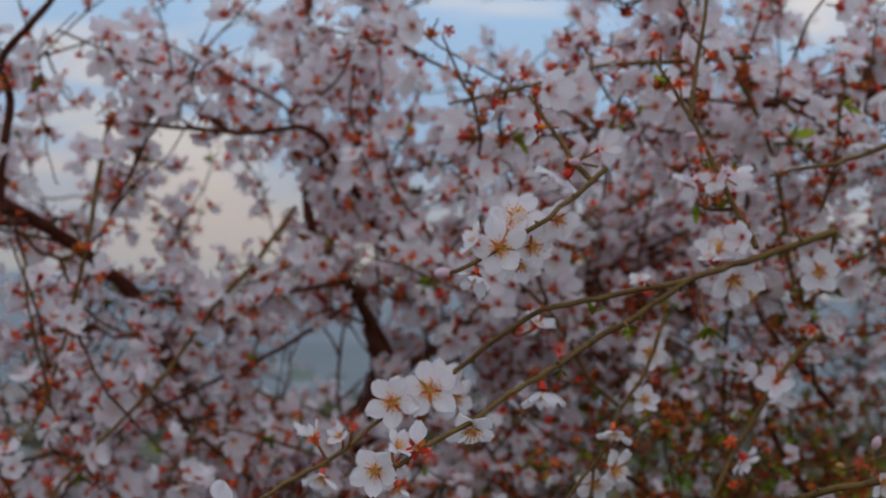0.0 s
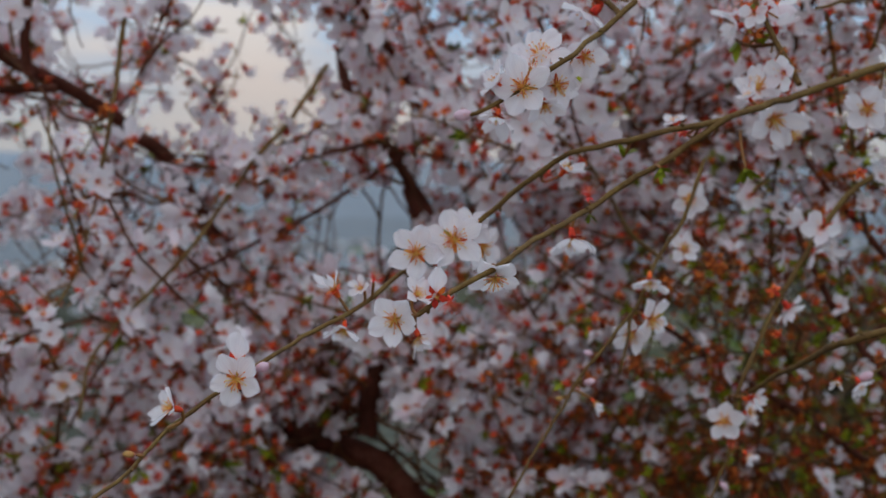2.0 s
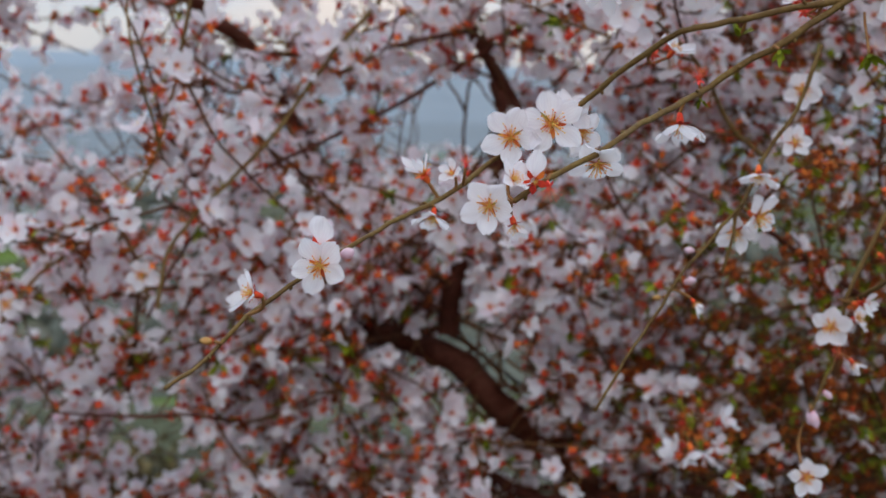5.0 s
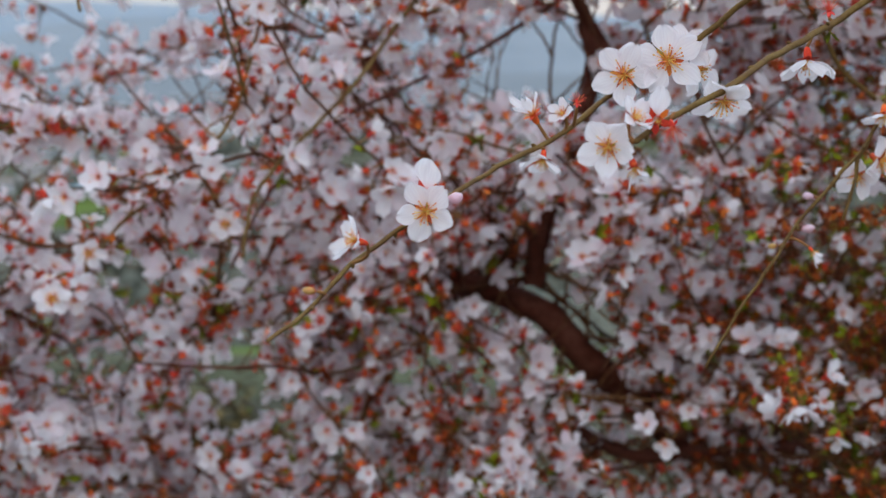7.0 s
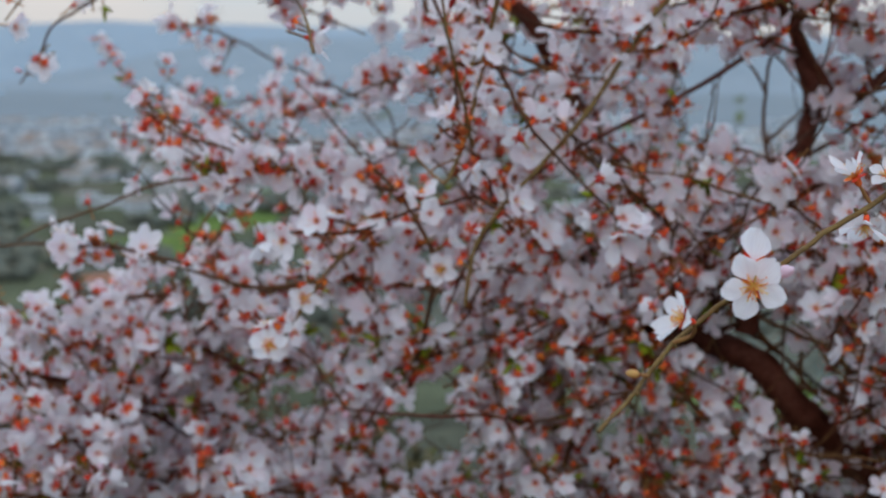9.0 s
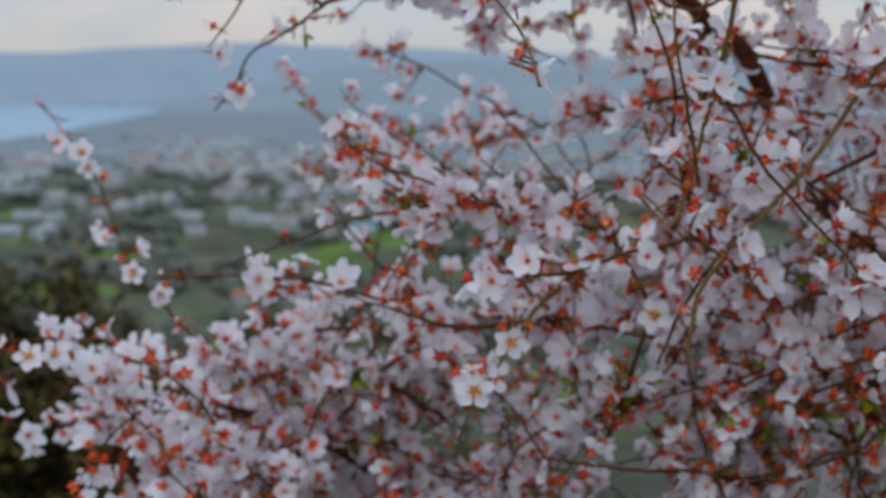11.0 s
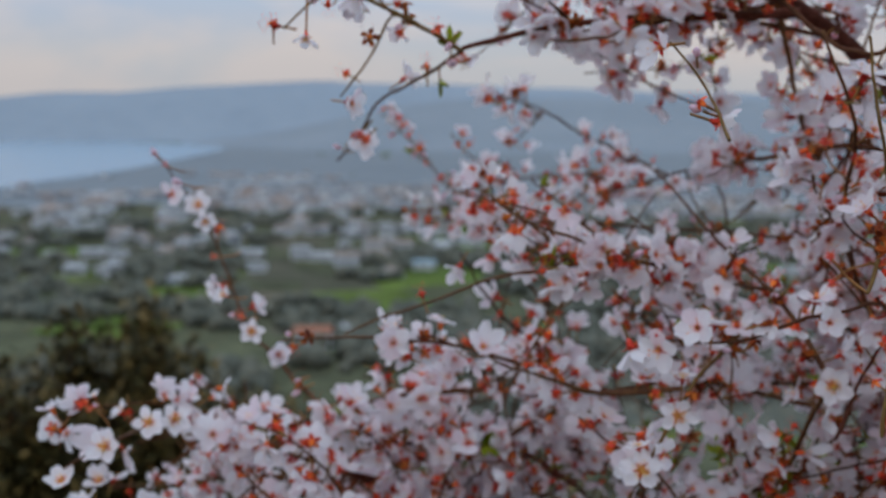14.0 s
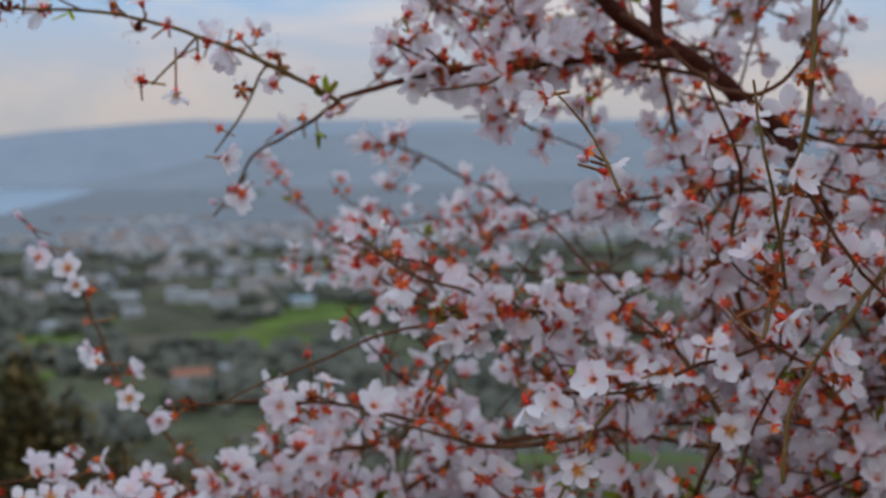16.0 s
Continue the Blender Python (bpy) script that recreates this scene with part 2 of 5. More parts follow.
def calyx(size, rng, spread=0.5, sides=6, turn=0.0):
    """The red cup with five sepals under a bloom."""
    verts, faces = [], []
    prof = [(-0.25, 0.03), (-0.21, 0.06), (-0.10, 0.08), (0.0, 0.078)] if sides > 5 else [(-0.24, 0.04), (-0.12, 0.085), (0.0, 0.08)]
    for z, r in prof:
        for k in range(sides):
            a = 2 * math.pi * k / sides
            verts.append((r * size * math.cos(a), r * size * math.sin(a), z * size))
    for i in range(len(prof) - 1):
        for k in range(sides):
            a, b = i * sides + k, i * sides + (k + 1) % sides
            faces.append((a, b, b + sides, a + sides))
    faces.append(tuple(range(sides))[::-1])
    for k in range(5):
        a = turn + 2 * math.pi * (k + 0.5) / 5 + rng.uniform(-0.12, 0.12)
        ln, dz = 0.19 * size, (spread - 0.5) * 0.3 * size
        ca, sa = math.cos(a), math.sin(a)
        base = len(verts)
        for rad, off, z in ((0.07, -0.045, -0.02), (0.07, 0.045, -0.02), (0.16, 0.065, -0.035), (0.16, -0.065, -0.035), (0.07 + 0.175, 0.0, -0.06)):
            x, y = rad * size, off * size
            verts.append((x * ca - y * sa, x * sa + y * ca, z * size - dz * (rad - 0.07) * 4))
        faces += [(base, base + 1, base + 2, base + 3), (base + 3, base + 2, base + 4)]
    return np.array(verts), faces


def stamens(size, rng, count=18, spread=0.55, long=0.30):
    """Thin filaments with anthers at their ends; fewer and plainer where there are not many."""
    verts, faces, fine = [], [], count > 8
    for k in range(count):
        a, e = 2 * math.pi * k * 0.382 + rng.uniform(-0.2, 0.2), spread * math.sqrt((k + 0.5) / count) * 1.5
        ln = size * long * rng.uniform(0.7, 1.1)
        d = np.array([math.sin(e) * math.cos(a), math.sin(e) * math.sin(a), math.cos(e)])
        s = np.cross(d, (0.3, 0.5, 0.8))
        s /= np.linalg.norm(s)
        u = np.cross(d, s)
        r = (0.0055 if fine else 0.008) * size
        base = len(verts)
        root, tip = d * 0.02 * size, d * ln
        if fine:
            for q in (0, 1, 2):
                w = math.cos(q * 2.094) * s + math.sin(q * 2.094) * u
                verts += [root + w * r * 1.8, tip + w * r]
            for q in (0, 1, 2):
                b, c = base + 2 * q, base + 2 * ((q + 1) % 3)
                faces.append((b, c, c + 1, b + 1))
            o, g = len(verts), 0.019 * size
            verts += [tip + s * g, tip + u * g, tip - s * g, tip - u * g, tip + d * g * 1.3, tip - d * g]
            faces += [(o, o + 1, o + 4), (o + 1, o + 2, o + 4), (o + 2, o + 3, o + 4), (o + 3, o, o + 4),
                      (o + 1, o, o + 5), (o + 2, o + 1, o + 5), (o + 3, o + 2, o + 5), (o, o + 3, o + 5)]
        else:
            g = 0.03 * size
            verts += [root + s * r, root - s * r, tip, tip + s * g, tip - 0.5 * s * g + 0.87 * u * g, tip - 0.5 * s * g - 0.87 * u * g, tip + d * g * 1.4]
            faces += [(base, base + 1, base + 2), (base + 3, base + 4, base + 6), (base + 4, base + 5, base + 6), (base + 5, base + 3, base + 6), (base + 5, base + 4, base + 3)]
    return np.array(verts), faces


def leaflet(length, width, lift, turn, rng, cells=3):
    verts, faces = [], []
    droop = rng.uniform(-0.3, 0.5)
    for i in range(cells + 1):
        s = i / cells
        w = width * math.sin(math.pi * (0.06 + 0.92 * s)) ** 0.8
        rad, h = length * s * math.cos(lift), length * (s * math.sin(lift) - droop * s * s * 0.5)
        for c, dip in ((-1, 0.3), (0, 0), (1, 0.3)):
            x, y = rad, w * c
            verts.append((x * math.cos(turn) - y * math.sin(turn), x * math.sin(turn) + y * math.cos(turn), h + dip * w))
    for i in range(cells):
        for k in range(2):
            a = 3 * i + k
            faces.append((a, a + 1, a + 4, a + 3))
    return np.array(verts), faces


def bud_body(size, sides=7):
    verts, faces = [], []
    prof = [(-0.5, 0.12), (-0.35, 0.25), (-0.05, 0.34), (0.25, 0.29), (0.47, 0.15), (0.56, 0.03)]
    for z, r in prof:
        verts += [(r * size * math.cos(6.2832 * k / sides + z), r * size * math.sin(6.2832 * k / sides + z), z * size) for k in range(sides)]
    for i in range(len(prof) - 1):
        for k in range(sides):
            a, b = i * sides + k, i * sides + (k + 1) % sides
            faces.append((a, b, b + sides, a + sides))
    return np.array(verts), faces, np.array([(0.5, 0.1 + 0.8 * (z + 0.5)) for z, r in prof for k in range(sides)])


def pieces(kind, size, rng, fine):
    """The pieces of one bloom: (name, places, faces, uvs or None, material)."""
    got = []
    al, ac = (9, 8) if fine else (3, 3) if fine is False else (2, 2)
    if kind in ("open", "half", "petal", "worn"):
        lift = {"open": rng.uniform(0.0, 0.35) if fine else rng.uniform(0.05, 0.8), "half": rng.uniform(0.3, 0.6) if fine else rng.uniform(0.4, 0.85), "petal": 0.0, "worn": 0.5}[kind]
        turn0 = 1.5 if kind == "petal" else rng.uniform(0, 6.28)
        for k in range({"petal": 1, "worn": 4}.get(kind, 5)):
            if not fine and rng.uniform() < 0.12:
                continue
            v, f, u = petal(size, lift + rng.uniform(-0.2, 0.22) * (1.0 if fine else 1.7), turn0 + k * 1.2566 + rng.uniform(-0.15, 0.15), rng, al, ac, rng.uniform(-0.3, 0.35))
            v[:, 2] += 0.016 * size * (k % 3)
            if kind == "worn":  # a limp petal, folded along its middle
                v[:, 2] += 0.35 * np.hypot(v[:, 0], v[:, 1])
                v[:, :2] *= 0.6
            got.append(("petal", v, f, u, PETAL))
        v, f = stamens(size * (0.3 if kind == "petal" else 1), rng, 26 if fine else 5, 0.72 if fine else 0.62, 0.27)
        got.append(("stamen_tuft", v, f, None, STAMEN))
        v, f = calyx(size * (1.0 if fine else 1.08), rng, 0.2 if fine else 0.3, 8 if fine else 4, turn0)
        got.append(("calyx", v, f, None, SEPAL if fine and kind == "open" else CALYX))
    elif kind == "husk":
        v, f = calyx(size * 1.3, rng, 0.9, 4)
        got.append(("calyx", v, f, None, HUSK))
        v, f = stamens(size, rng, 6, 0.7, 0.5)
        got.append(("stamen_tuft", v, f, None, HUSK))
    elif kind == "star":
        v, f = calyx(size * (0.85 if fine else 1.15), rng, 0.9, 8 if fine else 4)
        got.append(("calyx", v, f, None, RED if fine else CALYX))
        v, f = stamens(size, rng, 30 if fine else 7, 0.8 if fine else 0.7, 0.46 if fine else 0.36)
        got.append(("stamen_tuft", v, f, None, RED))
    elif kind in ("bud", "gbud"):
        v, f, u = bud_body(size, 7 if fine else 5)
        got.append(("petal", v, f, u, BUDSKIN if kind == "bud" else GREENBUD))
        v, f = calyx(size * 1.5, rng, -0.6, 6 if fine else 4)
        v[:, 2] -= 0.18 * size
        got.append(("calyx", v, f, None, CALYX))
    else:
        for k in range(7 if fine else 5):
            v, f = leaflet(size * rng.uniform(0.5, 1.1), size * 0.15, rng.uniform(0.5, 1.3), k * 2.4 + rng.uniform(-0.4, 0.4), rng)
            got.append(("leaf", v, f, None, LEAF))
    return got


MATS = [PETAL, STAMEN, CALYX, RED, BUDSKIN, LEAF, STALK, GREENBUD, HUSK, SEPAL]


def joined(parts):
    """Several pieces as one set of places, faces, materials and uvs."""
    vs, fs, ms, us, at = [], [], [], [], 0
    for name, v, f, u, m in parts:
        vs.append(v)
        fs += [tuple(i + at for i in q) for q in f]
        ms += [MATS.index(m)] * len(f)
        us.append(u if u is not None else np.full((len(v), 2), 0.5))
        at += len(v)
    return np.vstack(vs), fs, ms, np.vstack(us)


# ---- the almond tree ----
rng = np.random.default_rng(7)
BASE = (0.85, 2.32, -0.5)
tree = tagged(new("almond_tree"), "flowering almond tree with white blossom on reddish-brown limbs", "tree")
tree.location = BASE
BOUGHS = []


def bough(name, r0, r1, bloom, points):
    """A limb from its root to its tip: radii in millimetres, how thickly it blooms."""
    path = curve_through(points)
    n = len(path)
    r = np.linspace(r0, r1, n) * (0.00075 if name == "branch" and 3.5 < r0 <= 5 else 0.001)
    knots = 1 + 0.10 * np.sin(np.arange(n) * 0.9 + len(BOUGHS)) ** 6 + 0.03 * rng.standard_normal(n)
    if name == "front_twig":
        path[1:-1] += 0.0006 * rng.standard_normal((n - 2, 3))
    if name == "branch":
        path = path + np.cumsum(rng.standard_normal((n, 3)), axis=0) * 0.0006
    BOUGHS.append((name, path, r, bloom))
    sides = 14 if r0 > 11 else 9 if r0 > 5 else 7
    v, f = tube(path, r * knots, sides, 0.04 if r0 > 8 else 0.02, rng)
    if name == "front_twig":
        for k in range(3, n - 1, 2 if n < 12 else 3):
            side = facing(path[k] - path[k - 1], k * 2.4)[:, 0]
            bv, bf, _ = bud_body(0.0042 * rng.uniform(0.7, 1.2), 6)
            grown = bv @ facing(side * 0.6 + (path[k] - path[k - 1]) * 40, 0.0).T + path[k] + side * r[k] * 1.2
            f += [tuple(i + len(v) for i in q) for q in bf]
            v = np.vstack([v, grown])
    child("trunk" if name == "trunk" else "limb" if name == "limb" else "branch", mesh_from(name, v, f, [TWIG if name == "front_twig" or (r0 < 4.5 and path[:, 1].mean() < 1.62) else BARK if r0 >= 5 else THIN]), tree, BASE)


bough("front_twig", 2.5, 1.2, 0.00, [(0.244, 1.042, 1.633), (0.208, 1.033, 1.626), (0.155, 1.020, 1.614), (0.120, 1.011, 1.606), (0.087, 1.024, 1.584), (0.057, 1.037, 1.558), (0.027, 1.035, 1.536), (-0.003, 1.026, 1.519), (-0.027, 0.993, 1.500), (-0.050, 0.964, 1.488), (-0.078, 0.925, 1.474), (-0.094, 0.901, 1.466), (-0.129, 0.885, 1.443), (-0.150, 0.860, 1.427), (-0.168, 0.832, 1.407), (-0.182, 0.791, 1.398)])
bough("front_twig", 3.3, 1.7, 0.00, [(0.395, 1.132, 1.682), (0.347, 1.111, 1.666), (0.305, 1.091, 1.652), (0.277, 1.069, 1.644), (0.244, 1.042, 1.633), (0.226, 1.036, 1.622), (0.199, 1.028, 1.604), (0.172, 1.019, 1.589), (0.141, 1.009, 1.568), (0.113, 0.977, 1.555), (0.090, 0.949, 1.544), (0.071, 0.922, 1.532), (0.046, 0.907, 1.519), (0.023, 0.892, 1.507), (0.009, 0.882, 1.498)])
bough("front_twig", 2.2, 1.5, 0.00, [(0.167, 0.997, 1.717), (0.151, 0.986, 1.702), (0.127, 0.970, 1.683), (0.110, 0.958, 1.669), (0.086, 0.957, 1.654), (0.062, 0.956, 1.639), (0.040, 0.956, 1.631)])
bough("front_twig", 2.0, 1.1, 0.00, [(0.260, 1.206, 1.606), (0.238, 1.187, 1.552), (0.215, 1.175, 1.522), (0.191, 1.158, 1.476), (0.167, 1.151, 1.448), (0.141, 1.144, 1.417), (0.120, 1.137, 1.382), (0.098, 1.130, 1.351), (0.075, 1.121, 1.310)])
bough("front_twig", 1.6, 1.1, 0.00, [(0.191, 1.158, 1.476), (0.184, 1.154, 1.452), (0.176, 1.148, 1.421)])
bough("front_twig", 3.0, 1.8, 0.00, [(0.380, 0.987, 1.480), (0.331, 1.016, 1.464), (0.326, 1.085, 1.444), (0.321, 1.135, 1.426), (0.312, 1.194, 1.405), (0.301, 1.256, 1.379)])
bough("front_twig", 2.0, 1.0, 0.00, [(0.301, 1.256, 1.379), (0.296, 1.253, 1.336), (0.281, 1.251, 1.299), (0.267, 1.249, 1.270)])
bough("front_twig", 1.4, 0.9, 0.00, [(0.445, 1.184, 1.432), (0.408, 1.164, 1.423), (0.389, 1.158, 1.415), (0.368, 1.153, 1.418)])
bough("front_twig", 1.8, 1.1, 0.00, [(0.499, 1.157, 1.502), (0.465, 1.149, 1.487), (0.433, 1.141, 1.480), (0.406, 1.142, 1.471)])
bough("branch", 3.0, 2.0, 0.10, [(0.440, 1.293, 1.591), (0.413, 1.286, 1.572), (0.378, 1.273, 1.529), (0.345, 1.258, 1.478), (0.325, 1.247, 1.439), (0.298, 1.231, 1.383)])
bough("front_twig", 3.0, 1.2, 0.00, [(0.494, 1.223, 1.779), (0.433, 1.205, 1.755), (0.396, 1.195, 1.747), (0.351, 1.181, 1.736)])
bough("branch", 2.6, 1.6, 0.60, [(0.316, 1.098, 1.663), (0.296, 1.120, 1.709), (0.283, 1.135, 1.743), (0.266, 1.154, 1.786), (0.237, 1.180, 1.844)])
bough("branch", 2.4, 1.6, 0.60, [(0.265, 1.132, 1.777), (0.274, 1.147, 1.828), (0.286, 1.165, 1.895), (0.289, 1.174, 1.929)])
bough("branch", 2.4, 1.5, 0.50, [(0.163, 1.047, 1.713), (0.152, 1.071, 1.734), (0.141, 1.097, 1.759), (0.123, 1.137, 1.799)])
bough("branch", 4.0, 2.0, 1.00, [(0.400, 1.421, 1.897), (0.353, 1.410, 1.891), (0.300, 1.398, 1.884), (0.241, 1.384, 1.878), (0.209, 1.376, 1.871), (0.159, 1.364, 1.852), (0.122, 1.355, 1.840), (0.062, 1.339, 1.822)])
bough("branch", 4.0, 2.0, 1.00, [(0.507, 1.571, 1.821), (0.389, 1.550, 1.826), (0.317, 1.536, 1.829), (0.246, 1.523, 1.829), (0.205, 1.516, 1.820), (0.110, 1.498, 1.808), (0.070, 1.490, 1.803)])
bough("limb", 8.0, 6.0, 0.50, [(0.700, 1.658, 1.916), (0.642, 1.650, 1.906), (0.573, 1.639, 1.891), (0.457, 1.620, 1.877)])
bough("branch", 6.0, 2.0, 1.00, [(0.009, 1.850, 1.671), (-0.032, 1.819, 1.733), (-0.056, 1.797, 1.778), (-0.080, 1.778, 1.814), (-0.095, 1.765, 1.839), (-0.126, 1.751, 1.852), (-0.162, 1.737, 1.844), (-0.206, 1.721, 1.838), (-0.289, 1.687, 1.839), (-0.343, 1.664, 1.841), (-0.359, 1.656, 1.847)])
bough("limb", 10.0, 5.5, 0.70, [(0.008, 1.976, 1.532), (-0.022, 1.979, 1.583), (-0.054, 1.939, 1.636), (-0.096, 1.947, 1.682), (-0.123, 1.958, 1.748), (-0.126, 1.970, 1.832), (-0.132, 1.987, 1.951), (-0.134, 2.010, 2.114)])
bough("limb", 16.0, 11.0, 0.60, [(-0.089, 1.914, 1.220), (-0.083, 1.926, 1.299), (-0.065, 1.936, 1.353), (-0.040, 1.949, 1.421), (-0.021, 1.960, 1.481), (-0.013, 1.967, 1.527), (-0.028, 1.992, 1.580)])
bough("limb", 9.0, 5.0, 0.80, [(-0.017, 1.933, 1.509), (0.021, 1.970, 1.519), (0.053, 2.002, 1.534), (0.128, 2.086, 1.588), (0.251, 2.199, 1.639), (0.385, 2.314, 1.694)])
bough("trunk", 29.0, 13.0, 0.10, [(0.235, 2.189, 0.856), (0.164, 2.114, 0.923), (0.081, 2.038, 1.004), (0.036, 1.990, 1.058), (-0.021, 1.939, 1.118), (-0.069, 1.934, 1.173), (-0.116, 1.942, 1.194), (-0.187, 1.965, 1.211), (-0.282, 2.025, 1.209), (-0.379, 2.106, 1.222)])
bough("limb", 12.0, 10.0, 0.50, [(0.421, 2.107, 0.939), (0.269, 2.074, 0.951), (0.130, 2.027, 0.952), (0.048, 2.000, 0.955), (-0.049, 2.005, 0.999)])
bough("limb", 15.0, 6.5, 0.90, [(-0.121, 2.068, 1.226), (-0.216, 2.122, 1.345), (-0.292, 2.085, 1.439), (-0.328, 2.036, 1.503), (-0.356, 2.002, 1.564), (-0.388, 1.958, 1.631), (-0.428, 1.915, 1.662), (-0.446, 1.891, 1.685), (-0.493, 1.832, 1.720), (-0.535, 1.771, 1.745), (-0.554, 1.741, 1.760), (-0.600, 1.635, 1.827), (-0.635, 1.504, 1.893)])
bough("branch", 7.0, 3.0, 0.70, [(-0.503, 1.698, 1.726), (-0.505, 1.690, 1.756), (-0.486, 1.660, 1.869), (-0.495, 1.647, 1.917), (-0.434, 1.622, 1.986), (-0.378, 1.595, 2.065)])
bough("branch", 5.0, 2.0, 1.00, [(-0.031, 1.935, 1.631), (-0.120, 1.854, 1.572), (-0.188, 1.800, 1.533), (-0.253, 1.747, 1.500), (-0.314, 1.694, 1.465), (-0.362, 1.655, 1.421), (-0.406, 1.608, 1.353), (-0.425, 1.572, 1.293)])
bough("branch", 5.0, 2.0, 1.00, [(-0.054, 1.847, 1.649), (-0.119, 1.822, 1.634), (-0.193, 1.793, 1.616), (-0.264, 1.765, 1.610), (-0.313, 1.745, 1.609)])
bough("branch", 3.2, 1.8, 0.35, [(-0.343, 1.590, 1.840), (-0.348, 1.555, 1.760), (-0.353, 1.527, 1.680), (-0.359, 1.513, 1.626), (-0.370, 1.518, 1.572), (-0.378, 1.507, 1.533), (-0.385, 1.480, 1.486), (-0.391, 1.430, 1.455)])
bough("branch", 1.9, 1.1, 0.15, [(-0.376, 1.475, 1.490), (-0.380, 1.455, 1.527), (-0.384, 1.428, 1.566), (-0.392, 1.420, 1.608), (-0.400, 1.432, 1.664)])
bough("branch", 3.4, 2.0, 0.30, [(-0.130, 1.780, 1.745), (-0.177, 1.726, 1.667), (-0.228, 1.672, 1.600), (-0.275, 1.608, 1.521), (-0.318, 1.555, 1.465), (-0.357, 1.506, 1.419), (-0.376, 1.477, 1.385), (-0.383, 1.460, 1.325)])
bough("branch", 4.2, 1.3, 0.25, [(-0.424, 1.570, 1.345), (-0.461, 1.609, 1.391), (-0.494, 1.646, 1.425), (-0.540, 1.681, 1.455), (-0.580, 1.703, 1.488), (-0.623, 1.728, 1.530), (-0.648, 1.739, 1.549)])
bough("branch", 6.0, 2.6, 1.20, [(-0.491, 1.774, 1.715), (-0.561, 1.749, 1.708), (-0.631, 1.725, 1.706), (-0.700, 1.701, 1.702), (-0.763, 1.676, 1.691), (-0.836, 1.647, 1.672)])
bough("branch", 2.8, 1.4, 0.50, [(-0.835, 1.644, 1.672), (-0.887, 1.618, 1.705), (-0.939, 1.592, 1.732), (-0.965, 1.579, 1.741), (-1.015, 1.554, 1.759), (-1.064, 1.528, 1.770), (-1.137, 1.490, 1.773)])
bough("branch", 1.6, 1.0, 0.40, [(-0.952, 1.554, 1.738), (-0.968, 1.534, 1.712), (-0.984, 1.515, 1.689)])
bough("branch", 2.2, 1.2, 0.35, [(-0.835, 1.648, 1.672), (-0.881, 1.677, 1.652), (-0.928, 1.704, 1.633), (-0.972, 1.729, 1.614), (-1.017, 1.768, 1.572), (-1.053, 1.783, 1.543)])
bough("branch", 1.8, 1.0, 0.35, [(-0.878, 1.622, 1.699), (-0.905, 1.612, 1.709), (-0.921, 1.602, 1.669), (-0.940, 1.591, 1.638), (-0.951, 1.585, 1.619)])
bough("branch", 3.0, 0.9, 0.10, [(-1.002, 1.695, 1.229), (-1.099, 1.761, 1.258), (-1.140, 1.776, 1.290), (-1.181, 1.782, 1.317), (-1.201, 1.789, 1.353), (-1.225, 1.794, 1.405), (-1.250, 1.787, 1.466), (-1.270, 1.772, 1.500), (-1.288, 1.753, 1.535), (-1.296, 1.740, 1.554)])
bough("branch", 4.0, 1.4, 1.60, [(-0.587, 1.653, 1.317), (-0.649, 1.658, 1.305), (-0.701, 1.661, 1.303), (-0.735, 1.666, 1.316), (-0.795, 1.647, 1.335), (-0.835, 1.628, 1.347), (-0.908, 1.590, 1.353), (-0.960, 1.582, 1.349), (-1.016, 1.573, 1.345)])
bough("branch", 4.0, 1.4, 1.60, [(-0.510, 1.825, 1.399), (-0.561, 1.774, 1.419), (-0.630, 1.676, 1.446), (-0.688, 1.635, 1.445), (-0.776, 1.592, 1.431), (-0.839, 1.588, 1.404), (-0.895, 1.561, 1.384), (-0.934, 1.557, 1.366)])
bough("branch", 2.6, 1.0, 0.60, [(-0.805, 2.124, 1.427), (-0.951, 2.286, 1.454), (-1.034, 2.359, 1.505), (-1.089, 2.343, 1.543), (-1.127, 2.368, 1.576)])
bough("branch", 2.4, 1.0, 0.60, [(-0.898, 2.092, 1.418), (-1.056, 2.282, 1.461), (-1.156, 2.381, 1.512), (-1.221, 2.436, 1.560), (-1.309, 2.497, 1.616)])
bough("branch", 3.0, 1.0, 0.70, [(-0.738, 2.503, 1.492), (-0.845, 2.378, 1.557), (-0.874, 2.276, 1.581), (-0.899, 2.163, 1.612), (-0.915, 2.014, 1.631)])
bough("branch", 1.6, 0.8, 0.60, [(-0.914, 2.210, 1.612), (-0.977, 2.337, 1.585), (-1.075, 2.510, 1.547)])
bough("branch", 2.4, 1.0, 0.90, [(-0.777, 2.372, 1.498), (-0.879, 2.402, 1.509), (-0.922, 2.413, 1.508), (-1.031, 2.441, 1.496), (-1.135, 2.464, 1.484)])
bough("branch", 2.0, 1.0, 1.00, [(-0.895, 2.195, 1.444), (-0.981, 2.179, 1.443), (-1.098, 2.285, 1.432), (-1.210, 2.383, 1.444)])
bough("branch", 4.5, 1.4, 1.70, [(-0.877, 1.879, 1.251), (-0.934, 1.823, 1.251), (-0.991, 1.772, 1.248), (-1.017, 1.727, 1.242), (-1.050, 1.667, 1.235), (-1.091, 1.629, 1.226), (-1.146, 1.578, 1.215)])
bough("branch", 3.0, 1.0, 0.60, [(-1.271, 1.846, 1.148), (-1.282, 1.697, 1.197), (-1.220, 1.525, 1.218), (-1.196, 1.425, 1.223)])
bough("branch", 2.6, 1.0, 0.60, [(-1.092, 1.687, 1.234), (-1.193, 1.692, 1.224), (-1.230, 1.621, 1.247), (-1.263, 1.552, 1.254)])
